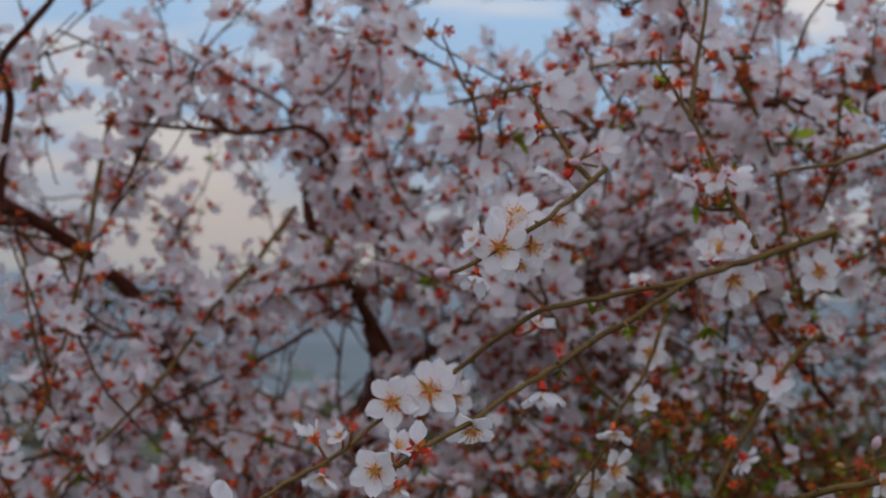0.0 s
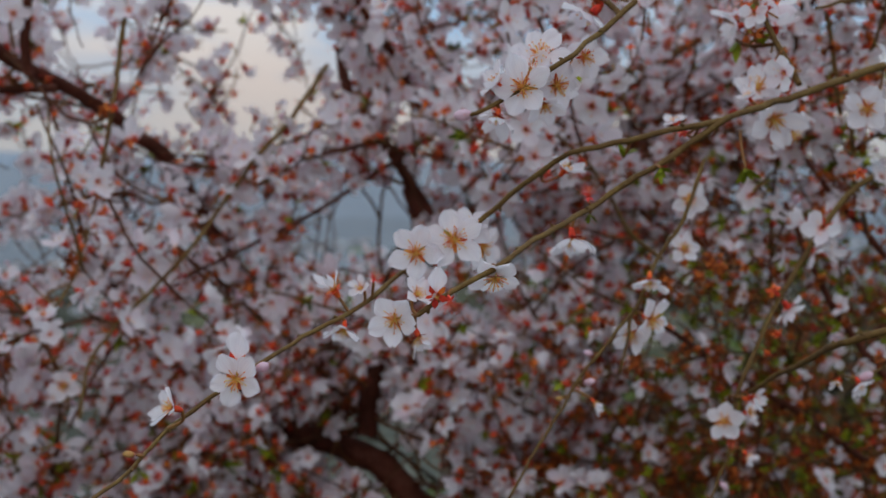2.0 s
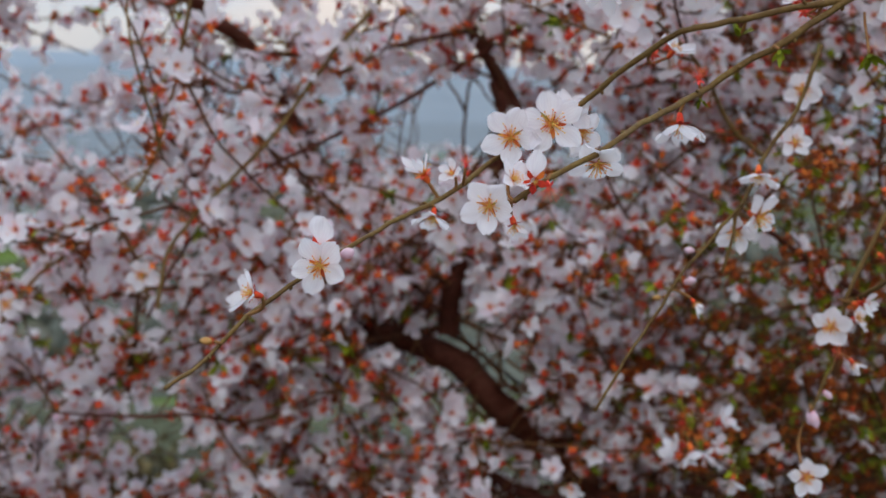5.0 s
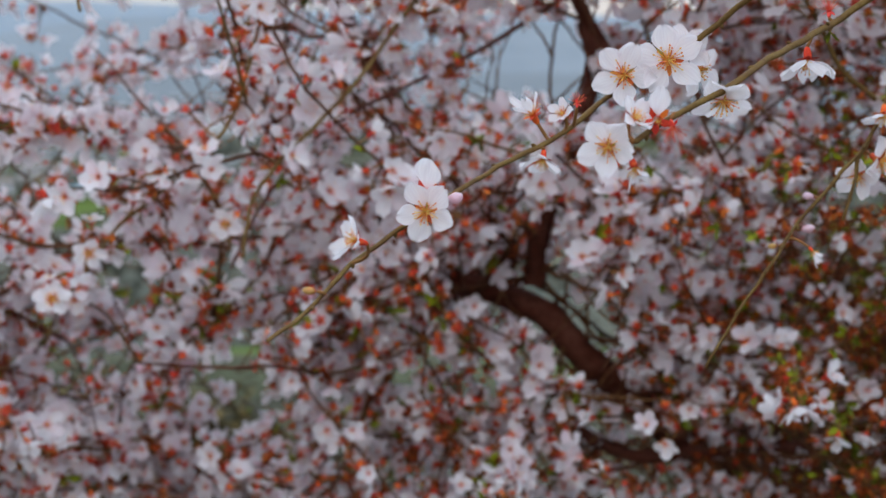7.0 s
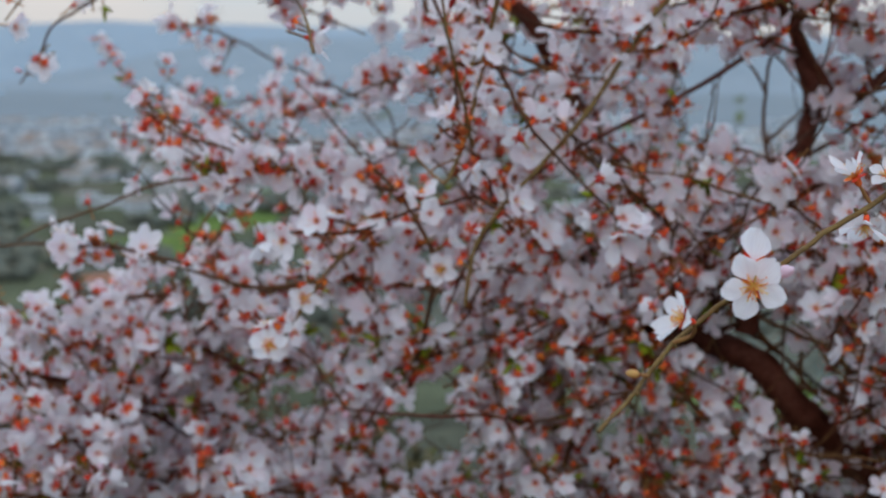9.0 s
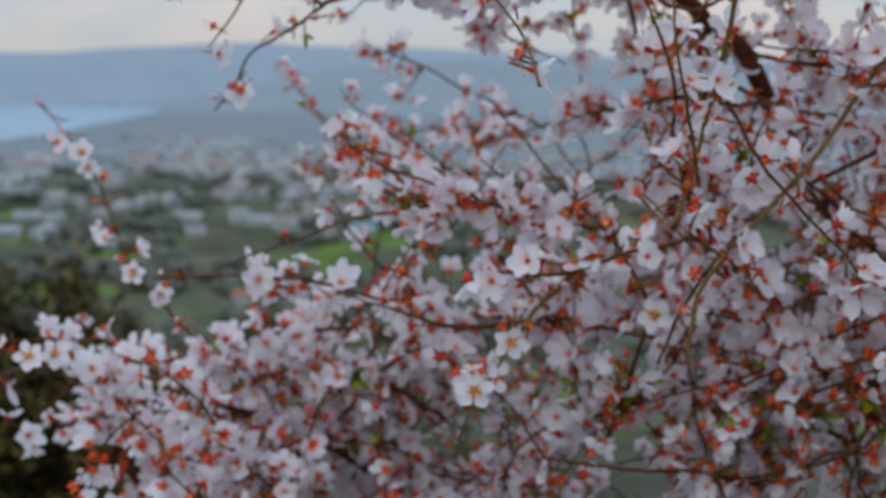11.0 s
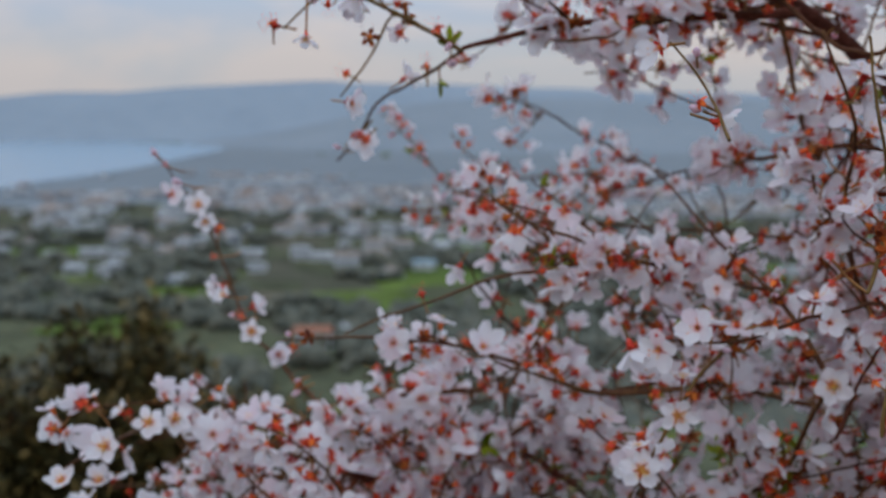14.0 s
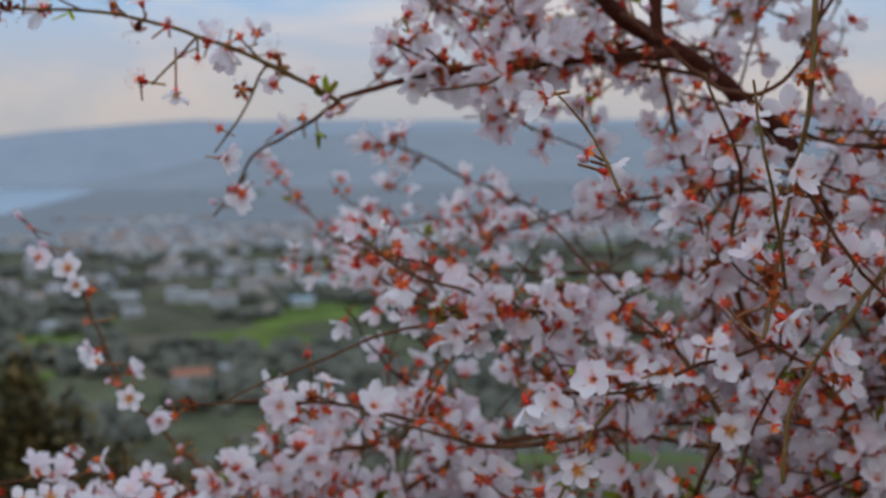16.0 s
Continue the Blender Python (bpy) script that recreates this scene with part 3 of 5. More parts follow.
bough("branch", 3.5, 1.2, 1.20, [(-1.050, 1.899, 1.099), (-1.164, 1.880, 1.101), (-1.257, 1.867, 1.095), (-1.434, 1.960, 1.042), (-1.446, 1.819, 1.075)])
bough("branch", 5.0, 1.6, 1.20, [(-0.758, 1.871, 1.136), (-0.837, 1.855, 1.177), (-0.924, 1.798, 1.191), (-1.032, 1.824, 1.175), (-1.098, 1.789, 1.169)])
bough("limb", 9.0, 5.0, 0.90, [(-0.478, 2.147, 0.812), (-0.608, 2.140, 0.845), (-0.773, 2.119, 0.891), (-0.833, 2.078, 0.930), (-0.901, 2.018, 0.991), (-0.958, 1.948, 1.053), (-1.017, 1.892, 1.099), (-1.060, 1.816, 1.133)])
bough("branch", 6.0, 2.0, 1.20, [(-0.665, 1.907, 0.915), (-0.746, 1.853, 0.954), (-0.885, 1.894, 0.933), (-0.983, 1.844, 0.945), (-1.077, 1.796, 0.964)])
bough("branch", 3.0, 1.4, 0.50, [(-0.501, 1.727, 1.408), (-0.529, 1.658, 1.374), (-0.553, 1.596, 1.348), (-0.563, 1.562, 1.330), (-0.581, 1.514, 1.288), (-0.594, 1.477, 1.258), (-0.609, 1.475, 1.218)])
bough("branch", 3.0, 1.6, 0.60, [(-0.579, 1.866, 1.227), (-0.611, 1.849, 1.284), (-0.646, 1.846, 1.324), (-0.681, 1.844, 1.364), (-0.715, 1.839, 1.391)])
bough("branch", 3.5, 2.0, 0.50, [(-0.520, 1.791, 1.135), (-0.502, 1.746, 1.183), (-0.472, 1.681, 1.247), (-0.449, 1.617, 1.305), (-0.429, 1.568, 1.345)])
bough("branch", 4.0, 2.0, 1.00, [(-0.464, 2.191, 1.427), (-0.527, 2.071, 1.443), (-0.685, 2.026, 1.452), (-0.810, 1.912, 1.469)])
bough("branch", 4.5, 2.0, 1.00, [(-0.394, 2.078, 1.248), (-0.488, 1.936, 1.276), (-0.584, 1.891, 1.279), (-0.698, 1.830, 1.271), (-0.814, 1.830, 1.258)])
bough("branch", 4.0, 2.0, 1.00, [(-0.417, 1.861, 1.578), (-0.490, 1.843, 1.565), (-0.613, 2.033, 1.546), (-0.726, 2.177, 1.522), (-0.813, 2.151, 1.495)])
bough("branch", 1.6, 0.9, 0.30, [(-0.495, 1.331, 1.581), (-0.524, 1.386, 1.622), (-0.541, 1.387, 1.646), (-0.555, 1.386, 1.661)])
bough("branch", 5.0, 2.0, 1.00, [(-0.167, 2.055, 1.126), (-0.227, 1.959, 1.195), (-0.277, 1.728, 1.282), (-0.344, 1.704, 1.340), (-0.382, 1.690, 1.397), (-0.391, 1.544, 1.437)])
bough("branch", 4.0, 2.0, 1.00, [(-0.126, 1.845, 1.114), (-0.173, 1.746, 1.182), (-0.209, 1.752, 1.237), (-0.225, 1.762, 1.292), (-0.230, 1.741, 1.352)])
bough("branch", 5.0, 2.0, 1.00, [(-0.237, 1.830, 1.052), (-0.333, 1.916, 1.071), (-0.381, 1.672, 1.157), (-0.463, 1.609, 1.170), (-0.554, 1.635, 1.166)])
bough("branch", 4.0, 1.6, 1.00, [(-0.364, 1.912, 1.200), (-0.426, 1.900, 1.200), (-0.498, 1.744, 1.200), (-0.546, 1.652, 1.134)])
bough("branch", 4.0, 1.6, 1.00, [(-0.454, 1.751, 1.288), (-0.560, 1.810, 1.291), (-0.632, 1.837, 1.289), (-0.715, 1.866, 1.263), (-0.804, 1.861, 1.285)])
bough("branch", 4.0, 1.6, 1.00, [(-0.006, 1.656, 1.249), (0.020, 1.813, 1.290), (-0.017, 1.800, 1.348), (-0.058, 2.010, 1.400)])
bough("branch", 4.0, 1.6, 1.00, [(0.120, 1.978, 1.073), (0.037, 1.905, 1.136), (0.033, 1.782, 1.238), (-0.016, 1.638, 1.324)])
bough("branch", 4.0, 2.0, 1.00, [(0.214, 2.189, 0.946), (0.177, 2.195, 1.034), (0.141, 1.935, 1.195), (0.087, 1.869, 1.290)])
bough("branch", 4.0, 2.0, 1.00, [(0.084, 2.192, 1.264), (0.194, 2.129, 1.233), (0.262, 2.109, 1.230)])
bough("branch", 4.0, 2.0, 1.00, [(0.198, 1.855, 1.329), (0.140, 1.724, 1.421), (0.109, 1.710, 1.481), (0.086, 1.691, 1.561)])
bough("branch", 4.0, 2.0, 1.00, [(0.278, 1.544, 1.497), (0.237, 1.532, 1.531), (0.215, 1.516, 1.570), (0.187, 1.498, 1.608), (0.134, 1.481, 1.651)])
bough("branch", 5.0, 2.0, 1.00, [(0.538, 1.539, 1.499), (0.500, 1.541, 1.545), (0.467, 1.543, 1.584), (0.427, 1.547, 1.649), (0.414, 1.553, 1.740)])
bough("branch", 5.0, 2.0, 1.20, [(0.175, 1.646, 1.631), (0.133, 1.648, 1.659), (0.091, 1.648, 1.662), (0.007, 1.648, 1.659)])
bough("branch", 4.0, 2.0, 1.00, [(-0.408, 1.854, 1.374), (-0.432, 1.827, 1.448), (-0.432, 1.690, 1.515), (-0.415, 1.559, 1.593), (-0.441, 1.540, 1.677)])
bough("branch", 4.0, 2.0, 1.00, [(-0.273, 1.812, 1.473), (-0.347, 1.874, 1.557), (-0.403, 1.909, 1.556), (-0.461, 1.946, 1.564), (-0.619, 2.192, 1.468)])
bough("branch", 4.0, 2.0, 1.00, [(-0.206, 1.726, 1.835), (-0.258, 1.715, 1.870), (-0.289, 1.714, 1.914), (-0.372, 1.718, 1.935), (-0.451, 1.733, 1.966)])
bough("branch", 4.0, 2.0, 1.00, [(-0.106, 1.840, 1.781), (-0.106, 1.824, 1.843), (-0.162, 1.809, 1.896), (-0.249, 1.800, 1.939), (-0.350, 1.791, 1.982)])
bough("branch", 5.0, 2.0, 1.00, [(-0.111, 1.869, 1.932), (-0.075, 1.774, 1.955), (-0.013, 1.632, 1.950), (0.042, 1.517, 1.907), (0.095, 1.397, 1.853)])
bough("branch", 4.0, 2.0, 1.00, [(-0.074, 1.879, 2.060), (-0.048, 1.788, 2.086), (0.014, 1.675, 2.087)])
bough("branch", 4.0, 2.0, 1.00, [(0.466, 1.481, 1.660), (0.450, 1.476, 1.758), (0.422, 1.473, 1.842), (0.388, 1.472, 1.901), (0.328, 1.470, 1.971)])
bough("branch", 4.0, 2.0, 1.00, [(0.532, 1.578, 1.512), (0.481, 1.487, 1.648), (0.487, 1.393, 1.769), (0.479, 1.354, 1.837)])
bough("branch", 6.0, 3.0, 1.00, [(0.657, 1.603, 1.268), (0.544, 1.561, 1.357), (0.463, 1.543, 1.465), (0.411, 1.528, 1.564)])
bough("branch", 6.0, 3.0, 1.00, [(0.709, 1.822, 1.114), (0.541, 1.720, 1.244), (0.383, 1.619, 1.348), (0.286, 1.543, 1.412)])

# the foot of the trunk, down to the slope
bough("trunk", 56, 29, 0.0, [(0.9, 2.33, -1.0), (0.85, 2.32, -0.45), (0.68, 2.30, 0.06), (0.45, 2.25, 0.46), (0.235, 2.189, 0.856)])

ALL = np.vstack([p for _, p, _, _ in BOUGHS])
TWIGS = [BOUGHS[i][1] for i in range(len(BOUGHS)) if BOUGHS[i][0] == "front_twig"]
FRONT = np.vstack(TWIGS)


def bloom(kind, place, way, size):
    """A bloom whose petals, cup and stamens are pieces of their own, on a stalk from the nearest twig."""
    place = np.array(place)
    s = size * 0.001
    axes = facing(way, 0.0 if kind == "petal" else rng.uniform(0, 6.28))
    got = pieces(kind, s, rng, True)
    foot = place - axes[:, 2] * s * (0.7 if "bud" in kind else 0.02 if kind == "tuft" else 0.24)
    near = ALL[np.argmin(((ALL - foot) ** 2).sum(1))]
    if np.linalg.norm(near - foot) > 0.05:
        near = foot - axes[:, 2] * 0.03 + np.array([0, 0, 0.01])
    bend = (near + foot) / 2 - axes[:, 2] * 0.25 * np.linalg.norm(near - foot)
    sv, sf = tube(curve_through([near, bend, foot], 0.003), np.linspace(0.0012, 0.0011, len(curve_through([near, bend, foot], 0.003))), 6)
    body = [("stalk", sv, sf, None, STALK)]
    cups = [g for g in got if g[0] == "calyx"] or got[:1]
    for g in cups:
        body.append(("calyx", g[1] @ axes.T + place, g[2], g[3], g[4]))
    v, f, m, u = joined(body)
    word = {"bud": "bud", "gbud": "bud", "tuft": "leaf_tuft"}.get(kind, "blossom")
    ob = child(word, mesh_from(word, v, f, MATS, m, u), tree, BASE, {"bud": "pink flower bud", "worn": "fading blossom with limp hanging petals", "gbud": "small closed yellow bud", "tuft": "tuft of young green leaves", "star": "red cup that has lost its petals"}.get(kind, ""))
    for g in got:
        if any(g is c for c in cups):
            continue
        piece = new(g[0], mesh_from(g[0], g[1] @ axes.T + place, g[2], [g[4]], None, g[3] if g[3] is not None else np.full((len(g[1]), 2), 0.5)))
        piece.parent = ob


bloom("open", (-0.110, 0.882, 1.456), (-0.05, -1.00, -0.04), 35)
bloom("petal", (-0.111, 0.887, 1.466), (-0.15, -0.95, 0.25), 37)
bloom("bud", (-0.094, 0.890, 1.463), (0.74, -0.58, 0.34), 11)
bloom("half", (-0.145, 0.849, 1.443), (-0.88, -0.37, 0.29), 27)
bloom("gbud", (-0.169, 0.833, 1.417), (-0.97, -0.21, 0.12), 7)
bloom("bud", (-1.270, 1.702, 1.553), (-0.38, -0.40, 0.84), 12)
bloom("star", (-1.256, 1.706, 1.538), (-0.35, -0.75, 0.55), 14)
bloom("bud", (-1.242, 1.709, 1.517), (-0.53, -0.73, 0.44), 13)
bloom("open", (0.005, 1.015, 1.532), (-0.15, -0.98, 0.11), 40)
bloom("open", (0.033, 1.016, 1.542), (0.10, -0.98, 0.16), 45)
bloom("open", (0.045, 1.036, 1.549), (0.21, -0.80, 0.57), 36)
bloom("open", (0.054, 1.045, 1.535), (0.64, -0.77, -0.08), 36)
bloom("open", (0.061, 0.921, 1.520), (0.06, -0.67, -0.74), 36)
bloom("open", (-0.006, 0.882, 1.495), (-0.22, -0.98, -0.05), 33)
bloom("half", (0.008, 0.883, 1.511), (0.55, -0.60, 0.58), 23)
bloom("petal", (0.021, 0.884, 1.510), (0.25, -0.95, -0.15), 36)
bloom("worn", (-0.053, 0.968, 1.508), (-0.45, -0.38, 0.80), 30)
bloom("half", (-0.034, 0.978, 1.508), (-0.46, -0.73, 0.50), 18)
bloom("star", (-0.025, 0.979, 1.515), (0.10, -0.35, 0.93), 15)
bloom("half", (-0.046, 0.966, 1.480), (-0.10, -0.37, -0.92), 26)
bloom("star", (0.030, 0.891, 1.506), (0.22, -0.49, -0.85), 22)
bloom("worn", (0.009, 0.890, 1.483), (0.31, -0.26, -0.91), 24)
bloom("half", (0.122, 1.008, 1.543), (0.06, -0.31, -0.95), 34)
bloom("star", (0.134, 1.009, 1.574), (-0.11, -0.35, 0.93), 22)
bloom("tuft", (0.135, 1.009, 1.561), (0.00, -0.55, -0.84), 12)
bloom("open", (0.082, 0.957, 1.651), (-0.10, -0.99, 0.06), 40)
bloom("open", (0.096, 0.977, 1.676), (-0.00, -0.89, 0.46), 42)
bloom("open", (0.107, 0.976, 1.654), (0.44, -0.88, -0.17), 38)
bloom("open", (0.090, 0.972, 1.664), (-0.31, -0.91, 0.26), 34)
bloom("open", (0.116, 0.990, 1.666), (0.38, -0.86, 0.33), 36)
bloom("half", (0.098, 0.966, 1.640), (0.11, -0.69, -0.72), 27)
bloom("half", (0.128, 0.986, 1.676), (0.31, -0.94, -0.15), 32)
bloom("half", (0.064, 0.957, 1.654), (-0.80, -0.19, 0.57), 26)
bloom("half", (0.064, 0.956, 1.631), (-0.20, -0.36, -0.91), 26)
bloom("bud", (0.040, 0.956, 1.632), (-0.94, -0.32, -0.09), 13)
bloom("open", (0.297, 1.110, 1.637), (0.21, -0.86, -0.47), 44)
bloom("open", (0.289, 1.131, 1.663), (-0.00, -0.78, 0.63), 40)
bloom("open", (0.316, 1.129, 1.626), (0.57, -0.49, -0.65), 38)
bloom("half", (0.273, 1.091, 1.653), (-0.47, -0.30, 0.83), 20)
bloom("star", (0.214, 1.061, 1.624), (-0.00, -0.96, 0.27), 22)
bloom("half", (0.210, 1.071, 1.632), (-0.37, -0.32, 0.87), 20)
bloom("tuft", (0.188, 1.011, 1.595), (0.00, -0.68, -0.73), 12)
bloom("tuft", (0.163, 1.030, 1.604), (-0.00, -0.53, 0.85), 16)
bloom("tuft", (0.274, 1.108, 1.596), (0.00, -0.68, -0.73), 17)
bloom("star", (0.104, 1.030, 1.591), (-0.34, -0.92, -0.18), 22)
bloom("half", (0.119, 1.040, 1.594), (0.59, -0.32, 0.74), 26)
bloom("half", (0.202, 1.150, 1.501), (-0.10, -0.37, -0.92), 32)
bloom("open", (0.206, 1.170, 1.465), (0.65, -0.67, -0.35), 40)
bloom("open", (0.190, 1.169, 1.453), (-0.45, -0.72, -0.53), 34)
bloom("open", (0.253, 1.242, 1.569), (-0.05, -1.00, -0.04), 34)
bloom("open", (0.248, 1.239, 1.523), (0.11, -0.91, 0.40), 30)
bloom("bud", (0.150, 1.145, 1.414), (0.86, -0.41, 0.31), 10)
bloom("worn", (0.154, 1.144, 1.397), (0.64, -0.25, -0.73), 18)
bloom("bud", (0.149, 1.146, 1.439), (-0.89, -0.43, 0.17), 9)
bloom("gbud", (0.124, 1.144, 1.400), (-0.94, -0.35, 0.02), 7)
bloom("open", (0.290, 1.254, 1.360), (-0.31, -0.94, 0.16), 36)
bloom("star", (0.296, 1.253, 1.339), (0.00, -0.99, -0.16), 20)
bloom("worn", (0.311, 1.253, 1.328), (0.57, -0.49, -0.65), 24)
bloom("half", (0.312, 1.255, 1.368), (0.80, -0.52, 0.30), 26)
bloom("bud", (0.289, 1.251, 1.299), (0.72, -0.39, -0.57), 10)
bloom("bud", (0.275, 1.250, 1.279), (-0.21, -0.27, -0.94), 14)
bloom("worn", (0.366, 1.153, 1.413), (-0.49, -0.65, -0.58), 20)
bloom("half", (0.384, 1.153, 1.411), (0.37, -0.42, -0.83), 24)
bloom("bud", (0.390, 1.153, 1.417), (0.81, -0.32, 0.49), 12)
bloom("open", (0.387, 1.146, 1.647), (-0.53, -0.85, -0.06), 38)
bloom("open", (0.266, 1.219, 1.233), (0.10, -0.99, -0.05), 34)
bloom("bud", (0.273, 1.227, 1.282), (0.25, -0.33, -0.91), 14)
bloom("bud", (0.436, 1.140, 1.495), (0.1, -0.5, 0.85), 13)
bloom("gbud", (0.404, 1.142, 1.474), (-0.9, -0.3, 0.3), 9)
bloom("star", (0.421, 1.141, 1.477), (-0.3, -0.8, 0.4), 20)
bloom("half", (0.442, 1.141, 1.462), (0.3, -0.9, -0.3), 32)
bloom("half", (0.460, 1.150, 1.482), (0.6, -0.7, 0.3), 30)
bloom("star", (-0.423, 1.418, 1.486), (0.16, -0.94, 0.30), 22)
bloom("star", (-0.425, 1.475, 1.456), (0.38, -0.92, -0.10), 24)
bloom("open", (-0.429, 1.568, 1.348), (0.38, -0.92, 0.10), 36)
bloom("open", (-0.560, 1.490, 1.324), (0.38, -0.92, -0.10), 36)
bloom("half", (-0.557, 1.494, 1.358), (0.09, -0.20, 0.97), 24)
bloom("open", (-0.583, 1.441, 1.282), (0.37, -0.91, 0.19), 38)
bloom("half", (-0.586, 1.442, 1.302), (-0.10, -0.28, 0.95), 22)
bloom("open", (-1.215, 1.717, 1.488), (0.27, -0.92, 0.29), 34)
bloom("open", (-1.207, 1.718, 1.468), (0.61, -0.63, -0.47), 28)
bloom("open", (-1.137, 1.711, 1.333), (0.38, -0.92, -0.10), 32)
bloom("star", (-1.150, 1.708, 1.351), (-0.20, -0.87, 0.46), 22)
bloom("half", (-1.160, 1.685, 1.380), (-0.45, -0.79, 0.42), 22)
bloom("star", (-1.173, 1.685, 1.427), (-0.62, -0.77, 0.17), 16)
bloom("open", (-1.181, 1.467, 1.239), (0.18, -0.94, 0.29), 38)
bloom("half", (-1.184, 1.501, 1.269), (-0.51, -0.50, 0.70), 26)
bloom("open", (-1.155, 1.512, 1.258), (0.35, -0.86, 0.38), 36)
bloom("open", (-1.145, 1.548, 1.255), (0.63, -0.72, 0.29), 36)
bloom("star", (-1.233, 1.513, 1.267), (-0.73, -0.68, -0.08), 16)
bloom("half", (-1.231, 1.516, 1.280), (-0.21, -0.35, 0.91), 16)
bloom("half", (-1.211, 1.429, 1.206), (0.27, -0.64, 0.72), 32)
bloom("half", (-1.222, 1.509, 1.184), (0.22, -0.53, 0.82), 34)
bloom("half", (-0.941, 1.480, 1.678), (0.11, -0.29, -0.95), 26)
bloom("tuft", (-0.871, 1.671, 1.642), (0.46, -0.26, -0.85), 19)
bloom("star", (-0.450, 1.648, 1.578), (0.36, -0.88, 0.31), 28)
bloom("star", (-0.414, 1.607, 1.557), (0.56, -0.82, -0.12), 28)


# ---- thin side twigs and the mass of bloom ----
def templates(kind, count, sizes, deep=False):
    """Blooms to be set many times over, plainer ones for the depth of the crown."""
    return [joined(pieces(kind, rng.uniform(*sizes), rng, None if deep else False) + ([] if kind == "tuft" or deep else [stub()])) for _ in range(count)]


def stub():
    v, f = tube(np.array([(0, 0, -0.022), (0, 0, -0.007)]), np.array([0.0011, 0.0012]), 3)
    return ("stalk", v, f, None, STALK)


KINDS = {"open": templates("open", 30, (0.027, 0.039)), "half": templates("half", 8, (0.022, 0.031)), "star": templates("star", 8, (0.022, 0.031)),
         "husk": templates("husk", 8, (0.022, 0.033)), "bud": templates("bud", 3, (0.008, 0.012)), "tuft": templates("tuft", 8, (0.014, 0.029))}
DEEP = {"open": templates("open", 16, (0.027, 0.039), True), "half": templates("half", 6, (0.022, 0.031), True)}
PLACED, SIDE = [], []
# where the crown is open and the valley, the sky or a limb shows through:
# a place, half width and half height, share left bare, slope sideways and up for each metre inwards, how far in
OPEN_1 = [
    (-0.26, 1.84, 2.00, 0.073, 0.060, 0.59, -0.14, 0.22, 3.40), (-0.45, 1.85, 1.98, 0.048, 0.044, 0.53, -0.24, 0.21, 3.40), (-0.17, 1.85, 1.89, 0.032, 0.040, 0.53, -0.09, 0.16, 3.40),
    (0.09, 1.83, 1.98, 0.048, 0.044, 0.70, 0.05, 0.21, 3.40), (0.47, 1.81, 2.04, 0.032, 0.040, 0.70, 0.26, 0.24, 3.40), (0.62, 1.81, 2.03, 0.044, 0.028, 0.70, 0.34, 0.24, 3.40),
    (-0.48, 1.86, 1.85, 0.048, 0.048, 0.45, -0.26, 0.13, 3.40), (-0.06, 1.86, 1.52, 0.056, 0.073, 0.85, -0.03, -0.04, 3.40), (-0.51, 1.87, 1.77, 0.060, 0.044, 0.45, -0.27, 0.09, 3.40),
]
OPEN_2 = [
    (-0.29, 1.86, 1.80, 0.044, 0.048, 0.41, -0.16, 0.11, 3.40), (-0.58, 1.90, 1.63, 0.048, 0.044, 0.70, -0.32, 0.03, 3.40), (-0.49, 1.91, 1.75, 0.056, 0.052, 0.53, -0.28, 0.09, 3.40),
    (-0.13, 1.89, 1.51, 0.048, 0.060, 0.85, -0.08, -0.04, 3.40), (0.13, 1.89, 1.45, 0.044, 0.032, 0.80, 0.06, -0.07, 3.40), (-0.59, 1.89, 1.49, 0.052, 0.036, 0.70, -0.33, -0.04, 3.40),
    (-0.02, 1.87, 1.20, 0.048, 0.052, 0.90, -0.02, -0.20, 3.40), (0.02, 1.87, 1.15, 0.032, 0.028, 0.80, -0.00, -0.23, 3.40), (-0.60, 1.95, 1.48, 0.056, 0.040, 0.70, -0.32, -0.04, 3.40),
]
OPEN_3 = [
    (-0.13, 2.01, 1.52, 0.060, 0.069, 0.85, -0.06, -0.02, 3.40), (-0.03, 2.02, 1.53, 0.035, 0.052, 0.80, -0.01, -0.01, 3.40), (-0.67, 1.90, 1.23, 0.048, 0.040, 0.85, -0.37, -0.18, 3.40),
    (-0.72, 1.87, 1.09, 0.069, 0.065, 0.60, -0.41, -0.27, 3.40), (-0.03, 1.97, 1.18, 0.048, 0.052, 0.85, -0.01, -0.20, 3.40), (-0.49, 1.90, 1.07, 0.052, 0.036, 0.70, -0.27, -0.27, 3.40),
    (-0.53, 1.95, 1.41, 0.040, 0.044, 0.60, -0.29, -0.08, 3.40), (0.14, 2.00, 1.26, 0.036, 0.036, 0.60, 0.08, -0.16, 3.40), (-0.38, 2.05, 1.39, 0.048, 0.040, 0.70, -0.13, -0.10, 3.40),
]
